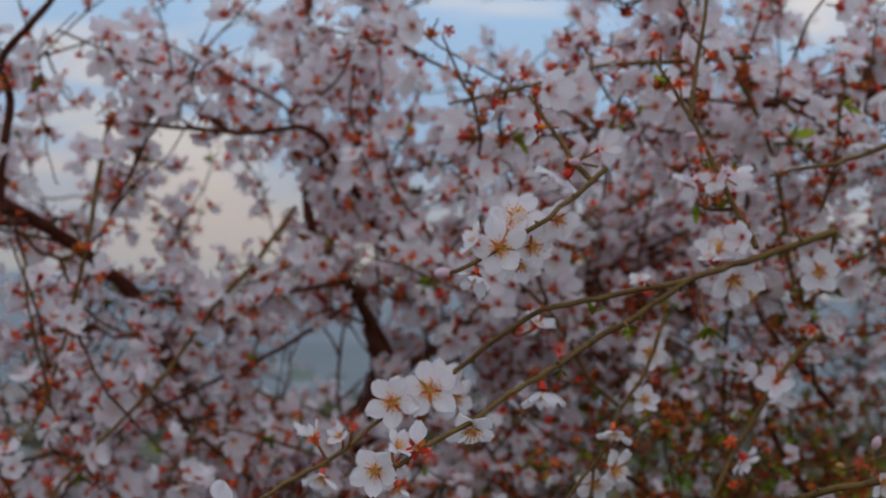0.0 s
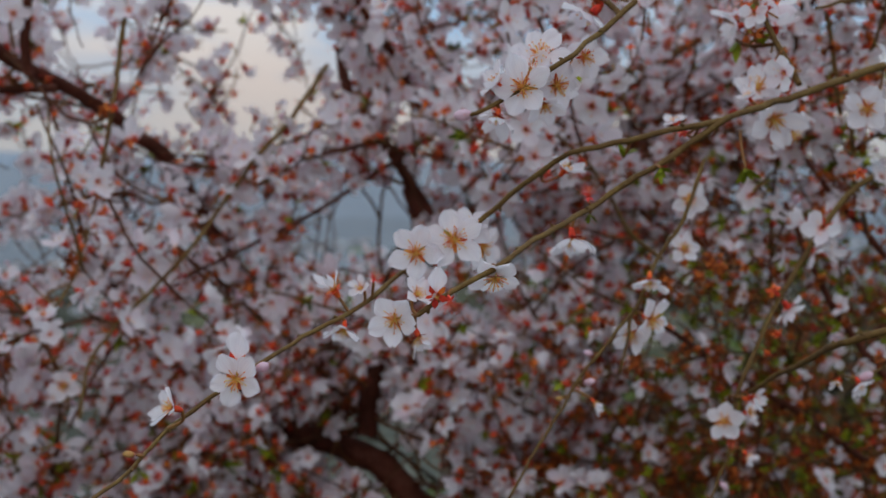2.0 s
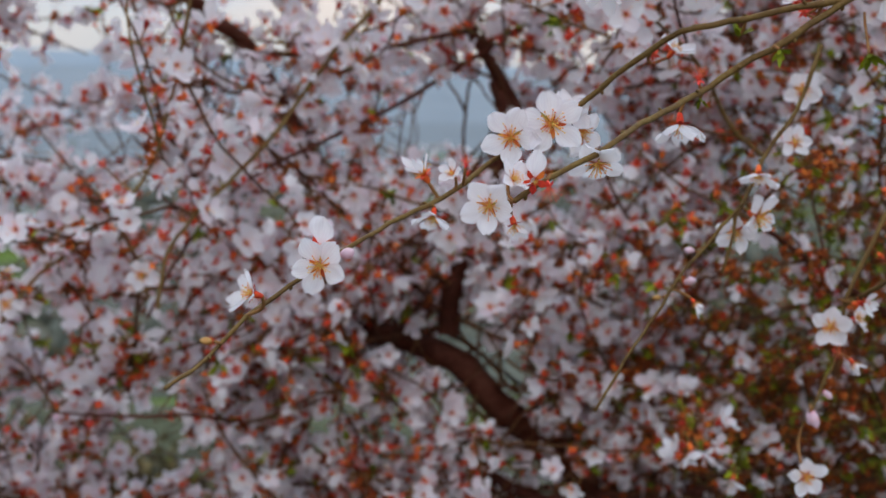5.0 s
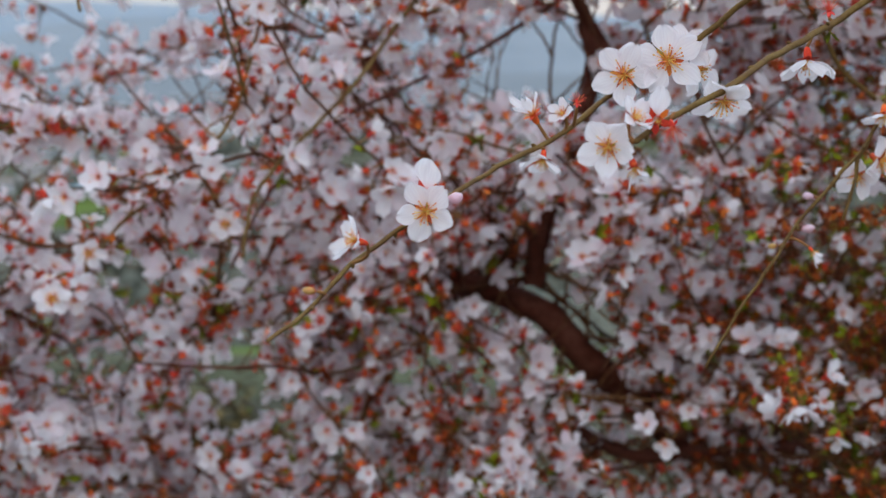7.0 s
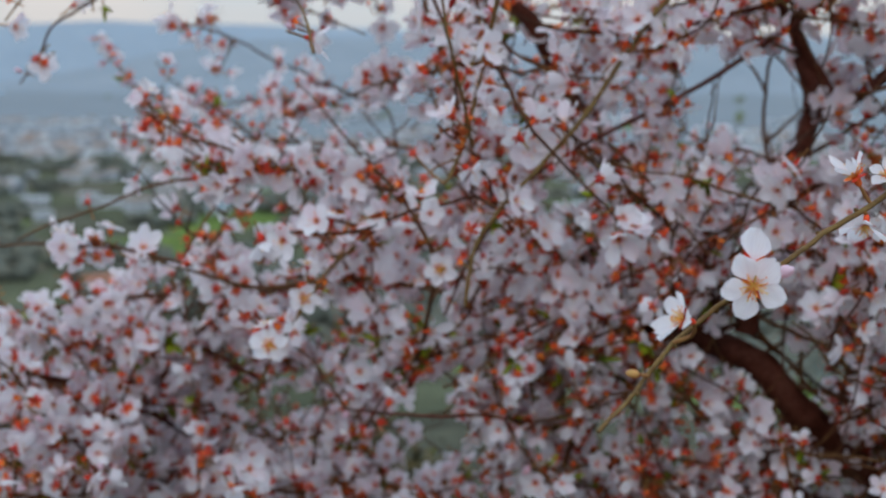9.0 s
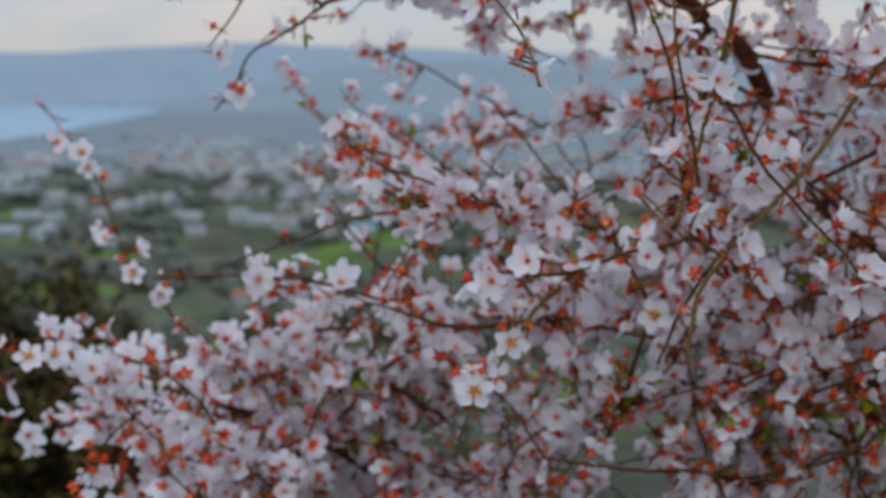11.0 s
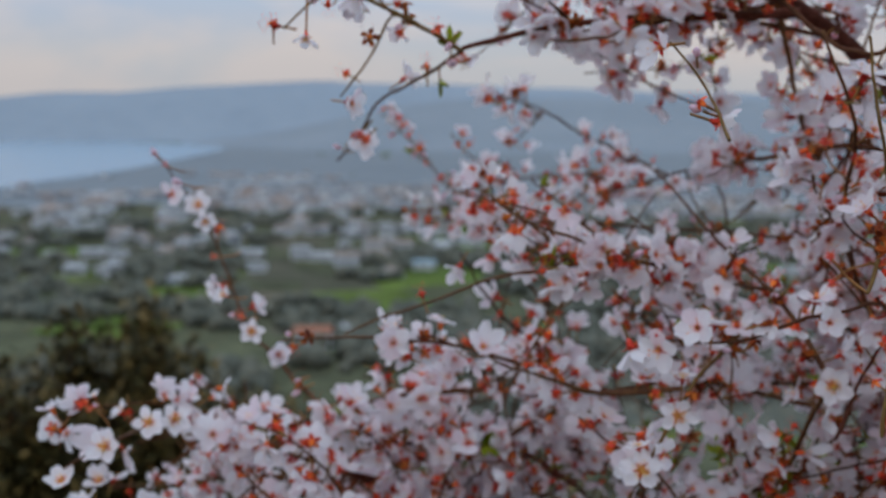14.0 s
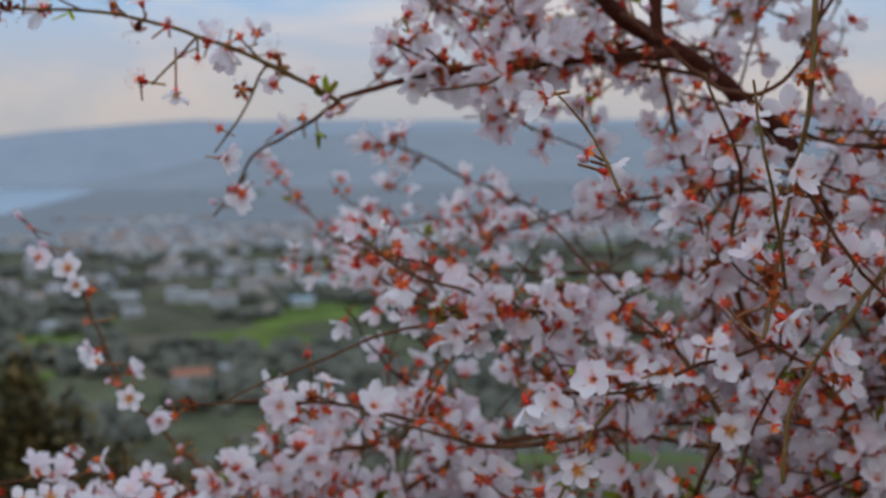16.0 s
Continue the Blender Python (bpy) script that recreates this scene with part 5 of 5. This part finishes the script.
def height(x, y):
    d = math.hypot(x, y)
    if d < 4:
        return -0.09 * d
    z = -0.36 - 0.23 * (d - 4)
    z += 0.12 * noise.noise((x * 0.4, y * 0.4, 0.0)) + 0.9 * noise.noise((x * 0.03, y * 0.03, 2.0)) * min(1.0, d / 60)
    k = max(0.0, min(1.0, (d - 150) / 130))
    return max(FLOOR, z) * (1 - k) + (FLOOR + 0.6 * noise.noise((x * 0.01, y * 0.01, 5.0))) * k


def sheet(name, azs, ds, fn, mats):
    verts = [(*polar(a, d), fn(a, d)) for d in ds for a in azs]
    n = len(azs)
    faces = [(i * n + k, i * n + k + 1, (i + 1) * n + k + 1, (i + 1) * n + k) for i in range(len(ds) - 1) for k in range(n - 1)]
    return new(name, mesh_from(name, verts, [f[::-1] for f in faces], mats))


# meadow, scrub and tilled plots
GROUND, gt, gb = material("fields_and_scrub", 0.9)
gc = gt.nodes.new("ShaderNodeTexCoord")
g1 = node(gt, "ShaderNodeTexVoronoi", Scale=0.03)
g1.feature = "F1"
g2 = node(gt, "ShaderNodeTexNoise", Scale=0.05, Detail=8.0, Roughness=0.65)
g3 = node(gt, "ShaderNodeTexNoise", Scale=1.7, Detail=6.0, Roughness=0.7)
gr = ramp(gt, [(0.0, (0.08, 0.088, 0.06)), (0.36, (0.09, 0.098, 0.066)), (0.40, (0.09, 0.145, 0.038)), (0.52, (0.10, 0.14, 0.045)), (0.58, (0.125, 0.112, 0.09)), (0.75, (0.084, 0.086, 0.066)), (1.0, (0.13, 0.12, 0.10))])
gn = ramp(gt, [(0.35, (0.62, 0.62, 0.66)), (0.65, (1.4, 1.4, 1.4))])
gf = ramp(gt, [(0.3, (0.55, 0.5, 0.45)), (0.7, (1.2, 1.2, 1.1))])
gsep = gt.nodes.new("ShaderNodeSeparateColor")
gm1, gm2 = gt.nodes.new("ShaderNodeMix"), gt.nodes.new("ShaderNodeMix")
for gm in (gm1, gm2):
    gm.data_type, gm.blend_type = "RGBA", "MULTIPLY"
    gm.inputs[0].default_value = 1.0
for g in (g1, g2, g3):
    gt.links.new(gc.outputs["Object"], g.inputs["Vector"])
gt.links.new(g1.outputs["Color"], gsep.inputs[0])
gt.links.new(gsep.outputs[0], gr.inputs["Fac"])
gt.links.new(g2.outputs["Fac"], gn.inputs["Fac"])
gt.links.new(g3.outputs["Fac"], gf.inputs["Fac"])
gt.links.new(gr.outputs["Color"], gm1.inputs[6])
gt.links.new(gn.outputs["Color"], gm1.inputs[7])
gt.links.new(gm1.outputs[2], gm2.inputs[6])
gt.links.new(gf.outputs["Color"], gm2.inputs[7])
gt.links.new(gm2.outputs[2], gb.inputs["Base Color"])
gb.inputs["Specular IOR Level"].default_value = 0.0

# the coast's base colour carries the blue-grey of air haze
HAZE = mottled("hazed_coast", [(0.19, 0.232, 0.272), (0.222, 0.266, 0.306), (0.245, 0.288, 0.328)], 0.003, 0.95, 0.0, 5.0, gloss=0.0)
# hillside paled and greyed in its colour to imitate haze
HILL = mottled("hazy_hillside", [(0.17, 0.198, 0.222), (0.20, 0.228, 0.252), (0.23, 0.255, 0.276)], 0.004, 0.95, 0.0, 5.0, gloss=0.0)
# paler and greyer than the near fields, with distance haze painted in
PLAIN = mottled("hazed_groves", [(0.135, 0.155, 0.17), (0.17, 0.19, 0.205), (0.205, 0.225, 0.24)], 0.012, 0.95, 0.0, 5.0, gloss=0.0)
WATER, _, wb = material("bay_water", 0.22)
wb.inputs["Base Color"].default_value = (0.10, 0.17, 0.23, 1)
ORANGE = mottled("roof_terracotta_bright", [(0.25, 0.095, 0.058), (0.31, 0.14, 0.095)], 0.5, 0.85)
BLUE = mottled("roof_pale_blue", [(0.22, 0.34, 0.40), (0.28, 0.40, 0.46)], 0.5, 0.8)
WHITE = mottled("house_white", [(0.20, 0.215, 0.235), (0.31, 0.325, 0.34), (0.54, 0.55, 0.56)], 0.4, 0.8, island=0.6)
TILE = mottled("roof_terracotta", [(0.21, 0.13, 0.10), (0.23, 0.175, 0.15), (0.26, 0.235, 0.22)], 0.5, 0.85, island=0.5)
SHUTTER = mottled("window_dark", [(0.03, 0.035, 0.04), (0.06, 0.07, 0.08)], 1.0, 0.4)
WOODS = mottled("far_foliage", [(0.066, 0.074, 0.060), (0.092, 0.096, 0.077), (0.13, 0.126, 0.097)], 0.25, 0.9, island=0.4)
SHRUB = mottled("shrub_leaf", [(0.026, 0.023, 0.009), (0.070, 0.056, 0.019), (0.15, 0.098, 0.034)], 12, 0.6, island=0.6)

def in_bay(a, d):
    return a > 31 and d > float(np.interp(a, [31.2, 33, 35.3, 38, 41.1, 47, 58, 75, 100], [2400, 1900, 1480, 1250, 1060, 900, 700, 570, 480]))


rings = [0, 0.8, 1.6, 2.5, 3.5, 5, 7, 9, 12, 16, 21, 28, 37, 48, 62, 80, 100, 125, 150, 180, 215, 255, 300, 360, 440, 540, 680, 850, 1100, 1500, 2100, 3000, 4000, 4850]
ground = sheet("ground", [a for a in range(-180, 181, 4)], rings, lambda a, d: height(*polar(a, d)), [GROUND])
tagged(ground, "green and brown slope falling to a valley of small fields", "ground", kind="structure")

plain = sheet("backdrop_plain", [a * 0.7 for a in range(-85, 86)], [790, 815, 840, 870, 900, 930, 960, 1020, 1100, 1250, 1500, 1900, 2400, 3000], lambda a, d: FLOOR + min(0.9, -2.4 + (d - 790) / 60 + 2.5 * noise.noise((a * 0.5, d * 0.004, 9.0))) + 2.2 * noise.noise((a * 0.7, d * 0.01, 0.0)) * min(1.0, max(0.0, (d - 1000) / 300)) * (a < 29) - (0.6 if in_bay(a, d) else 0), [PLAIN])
tagged(plain, "groves on the plain at the foot of the hills, greyed for haze", "plain", kind="structure")

# the bay: its near shore runs away from the town to a point under the far hills
shore = [(100, 520), (75, 620), (58, 760), (47, 960), (41.1, 1110), (38, 1300), (35.3, 1530), (33, 1950), (31.2, 2500), (30.6, 2900), (31.5, 3200), (33, 3550), (36, 3780), (41, 3790), (50, 3790), (75, 3800), (110, 3900)]
bm = bmesh.new()
ring = [bm.verts.new((*polar(a, d), FLOOR + 1.2)) for a, d in shore]
bmesh.ops.triangulate(bm, faces=[bm.faces.new(ring)])
bmesh.ops.recalc_face_normals(bm, faces=bm.faces)
me = bpy.data.meshes.new("water")
bm.to_mesh(me)
bm.free()
me.materials.append(WATER)
water = tagged(new("water", me), "pale grey-blue bay reaching in below hazy hills", "water", kind="structure")


def coast(a, d):
    """The far range across the bay and behind the valley."""
    u = max(0.0, min(1.0, (d - 3750) / 600))
    top = float(np.interp(a, [-60, -20, 0, 10, 18, 23.5, 26.5, 29, 31.5, 34, 35.5, 38.5, 41, 48, 70], [70, 80, 93, 104, 121, 133, 137, 128, 118, 103, 92, 85, 66, 55, 60])) + 5 * noise.noise((a * 0.4, d * 0.004, 1.0))
    return FLOOR - 4 + (top + 62) * math.sin(u * math.pi / 2) ** 1.2


def hill(a, d):
    """The broad hill that falls to the point of the bay."""
    u = max(0.0, min(1.0, (d - 2500) / 1150))
    top = 62 + 10 * math.exp(-((a - 18) / 8.0) ** 2) + 9 * noise.noise((a * 0.16, 7.3, 0.0)) + 4 * noise.noise((a * 0.6, d * 0.004, 3.0))
    side = 1 / (1 + math.exp((a - 26.5) / 2.3))
    return FLOOR - 8 + (top + 66) * side * math.sin(u * math.pi / 2) ** 1.4 * (1 + 0.06 * noise.noise((a * 0.3, d * 0.002, 4.0)))


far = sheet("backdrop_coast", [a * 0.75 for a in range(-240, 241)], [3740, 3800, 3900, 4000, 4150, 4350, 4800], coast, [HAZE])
tagged(far, "hills far across the bay, tinted pale blue-grey for haze", "hills", kind="structure")
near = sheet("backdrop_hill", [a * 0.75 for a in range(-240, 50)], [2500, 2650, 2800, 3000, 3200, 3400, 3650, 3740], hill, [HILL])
tagged(near, "broad hill beyond the valley, grey-green with haze in its colour", "hills", kind="structure")


def house_parts(w, l, h, pitched):
    e = 0.0
    wall = ([(-w, -l, e), (w, -l, e), (w, l, e), (-w, l, e), (-w, -l, h), (w, -l, h), (w, l, h), (-w, l, h)],
            [(0, 1, 5, 4), (1, 2, 6, 5), (2, 3, 7, 6), (3, 0, 4, 7), (4, 5, 6, 7)])
    o, r = 0.4, (h + w * 0.45 if pitched else h + 0.5)
    if pitched:
        roof = ([(-w - o, -l - o, h), (w + o, -l - o, h), (w + o, l + o, h), (-w - o, l + o, h), (0, -l - o, r), (0, l + o, r)],
                [(0, 4, 5, 3), (1, 2, 5, 4), (0, 1, 4), (2, 3, 5), (0, 3, 2, 1)])
    else:
        roof = ([(x * (w + 0.2), y * (l + 0.2), z) for z in (h + 0.01, r) for x, y in ((-1, -1), (1, -1), (1, 1), (-1, 1))],
                [(0, 1, 5, 4), (1, 2, 6, 5), (2, 3, 7, 6), (3, 0, 4, 7), (4, 5, 6, 7), (3, 2, 1, 0)])
    return wall, roof


PROTOS = []
hr = random.Random(11)
for w, l, h, pitched in ((2.6, 3.6, 3.0, False), (3.0, 4.0, 5.2, False), (2.8, 4.2, 3.0, True), (3.2, 4.8, 4.8, True), (3.8, 5.8, 3.2, False)):
    thing = new("house")
    wall, roof = house_parts(w, l, h, pitched)
    for word, (v, f), m in (("wall", wall, WHITE), ("roof", roof, TILE if pitched else WHITE)):
        new(word, mesh_from(word, v, f, [m], smooth=False)).parent = thing
    pane = mesh_from("window", [(-0.6, 0, -0.8), (0.6, 0, -0.8), (0.6, 0, 0.8), (-0.6, 0, 0.8), (-0.6, 0.1, -0.8), (0.6, 0.1, -0.8), (0.6, 0.1, 0.8), (-0.6, 0.1, 0.8)],
                     [(0, 1, 2, 3), (0, 4, 5, 1), (1, 5, 6, 2), (2, 6, 7, 3), (3, 7, 4, 0)], [SHUTTER], smooth=False)
    for k in (-0.55, 0.0, 0.55):
        for z in ((1.7,) if h < 5 else (1.7, 4.3)):
            win = new("window", pane)
            win.parent = thing
            win.location = (k * w, -l - 0.05, z)
    tagged(thing, "low white-walled house with a terracotta tiled roof among trees" if pitched else "low white-walled house with a flat roof among trees", "house", "houses in the valley")
    PROTOS.append(thing)
placed = 0


def house(n, a, d, turn):
    """The next house, of one of the five builds, by degrees to the left and metres."""
    global placed
    x, y = polar(a, d)
    p = PROTOS[n]
    m = pose(x, y, height(x, y) - 0.3, 0, 0, a + turn)
    placed += 1
    if n in SET:
        return copy_thing(p, m)
    SET.add(n)
    p.matrix_basis = m
    return p


SET = set()
# those seen clearly beyond the crown
for n, a, d, turn in ((4, 29.7, 575, 80), (1, 27.5, 566, 95), (4, 26.5, 560, 70), (3, 24.1, 552, 84), (2, 23.4, 498, 20), (0, 25.5, 360, 10), (0, 33.5, 478, 70),
                      (4, 32.4, 480, 85), (2, 38.6, 470, 78), (1, 35.6, 505, 12), (4, 36.4, 590, 88), (0, 38.0, 585, 40), (0, 29.4, 520, 100)):
    house(n, a, d, turn)
roofed = house(3, 27.0, 342, 96)
tagged(roofed, "low white-walled house under a bright terracotta roof")
shed = house(4, 22.16, 526, 84)
tagged(shed, "low white-walled house under a pale blue roof")
for thing, paint in ((shed, BLUE), (roofed, ORANGE)):
    for o in thing.children:
        if o.name.startswith("roof"):
            o.data = o.data.copy()
            o.data.materials[0] = paint
for n in range(2400):
    a, d = (hr.uniform(12, 45) if n % 4 else hr.uniform(-24, 12)), 470 + 460 * hr.random() ** 0.55
    if in_bay(a, d + 30) or noise.noise((a * 0.25, d * 0.012, 3.0)) < 0.06:
        continue
    house(placed % 5, a, d, hr.choice((0, 90)) + hr.uniform(-25, 25))
    if placed >= 295:
        break

# the white town further off, and the woods between
vs, fs, ms, at = [], [], [], 0
for n in range(3000):
    a, d = hr.uniform(-26, 50), hr.uniform(820, 1400)
    if in_bay(a, d + 25) or noise.noise((a * 0.16, d * 0.006, 8.0)) < (-0.1 if d < 1050 else 0.12):
        continue
    w, l, h = hr.uniform(2.6, 5), hr.uniform(3.2, 6), hr.uniform(3, 5.5)
    x, y = polar(a, d)
    c, s = math.cos(a + n), math.sin(a + n)
    for which, (v, f) in enumerate(house_parts(w, l, h, n % 3 == 0)):
        vs += [(x + px * c - py * s, y + px * s + py * c, height(x, y) - 0.5 + pz) for px, py, pz in v]
        fs += [tuple(i + at for i in q) for q in f]
        ms += [1 if which and n % 3 == 0 else 0] * len(f)
        at += len(v)
tagged(new("distant_town", mesh_from("distant_town", vs, fs, [WHITE, TILE], ms, smooth=False)), "pale distant town of low white houses by the bay", "town", kind="stuff")

clump = bmesh.new()
bmesh.ops.create_icosphere(clump, subdivisions=1, radius=1.0)
cv = np.array([v.co for v in clump.verts])
cf = [tuple(v.index for v in f.verts) for f in clump.faces]
clump.free()
vs, fs, at = [], [], 0
for n in range(3000):
    a, d = hr.uniform(-28, 52), 190 * (4.9 ** hr.random())
    if in_bay(a, d + 20) or noise.noise((a * 0.2, d * 0.01, 6.0)) < -0.02:
        continue
    x, y = polar(a, d)
    z = height(x, y)
    for _ in range(5):
        r = hr.uniform(1.3, 3.4)
        o = np.array((x + hr.uniform(-9, 9), y + hr.uniform(-4, 4), z + r * hr.uniform(0.5, 1.1)))
        lump = np.array([1 + 0.45 * noise.noise((q[0] * 2 + n, q[1] * 2, q[2] * 2)) for q in cv])
        vs.append(cv * lump[:, None] * np.array((r, r, r * 0.95)) + o)
        fs += [tuple(i + at for i in q) for q in cf]
        at += len(cv)
tagged(new("distant_woods", mesh_from("distant_woods", np.vstack(vs), fs, [WOODS])), "dark green trees and hedges between the houses of the valley", "trees", kind="stuff")


def shrub(place, radius, tall, leaves, seed, label):
    """A shrub: forked stems under a ragged crown of small leaves."""
    q = np.random.default_rng(seed)
    thing = tagged(new("shrub"), label, "shrub", "shrubs on the slope")
    thing.location = place
    place = np.array(place)
    tips, sv, sf, at = [], [], [], 0
    for k in range(46):
        d = q.standard_normal(3)
        d[2] = abs(d[2]) + 0.5
        d /= np.linalg.norm(d)
        end = d * np.array((radius, radius, tall)) * q.uniform(0.6, 1.05)
        path = curve_through([(0, 0, -0.1), end * 0.5 + q.standard_normal(3) * 0.06 * radius, end], 0.08)
        v, f = tube(path, np.linspace(0.016, 0.004, len(path)), 5)
        sv.append(v)
        sf += [tuple(i + at for i in w) for w in f]
        at += len(v)
        tips += [path[i] for i in range(len(path) // 2, len(path))]
    new("stem", mesh_from("stem", np.vstack(sv), sf, [BARK])).parent = thing
    lv, lf, at = [], [], 0
    for k in range(leaves):
        ln, wd, up, tn = q.uniform(0.06, 0.11), q.uniform(0.018, 0.03), q.uniform(-0.4, 1.2), q.uniform(0, 6.28)
        c, o = np.array((math.cos(tn) * math.cos(up), math.sin(tn) * math.cos(up), math.sin(up))), np.array((-math.sin(tn), math.cos(tn), 0.25))
        v, f = np.array((c * 0, c * ln * 0.5 + o * wd, c * ln, c * ln * 0.5 - o * wd * (1, 1, -1))), [(0, 2, 1), (0, 3, 2)]
        p = tips[int(q.integers(0, len(tips)))] + q.standard_normal(3) * 0.10 * radius
        lv.append(v + p)
        lf += [tuple(i + at for i in w) for w in f]
        at += len(v)
    crown = new("foliage", mesh_from("foliage", np.vstack(lv), lf, [SHRUB]))
    crown.parent = thing
    crown["kind"] = "stuff"


for az, d, radius, top, leaves in ((43, 8.4, 1.2, 0.45, 13000), (39.2, 8.2, 0.9, 0.45, 12000), (36.4, 8.0, 0.60, 0.60, 12000), (33.6, 7.9, 0.8, 0.28, 11000), (30, 7.6, 0.9, 0.0, 10000),
                                   (25, 7.2, 0.9, -0.25, 6000), (18, 7.4, 0.9, -0.55, 6000), (48, 7.4, 1.1, 0.2, 8000), (-11, 4.6, 0.9, 0.60, 9000), (-18, 4.4, 0.9, 1.4, 11000), (-27, 4.2, 1.0, 1.6, 11000)):
    x, y = polar(az, d)
    z = height(x, y)
    shrub((x, y, z), radius, top - z, leaves, int(az + 100), "dark olive shrub with small leaves on the slope")
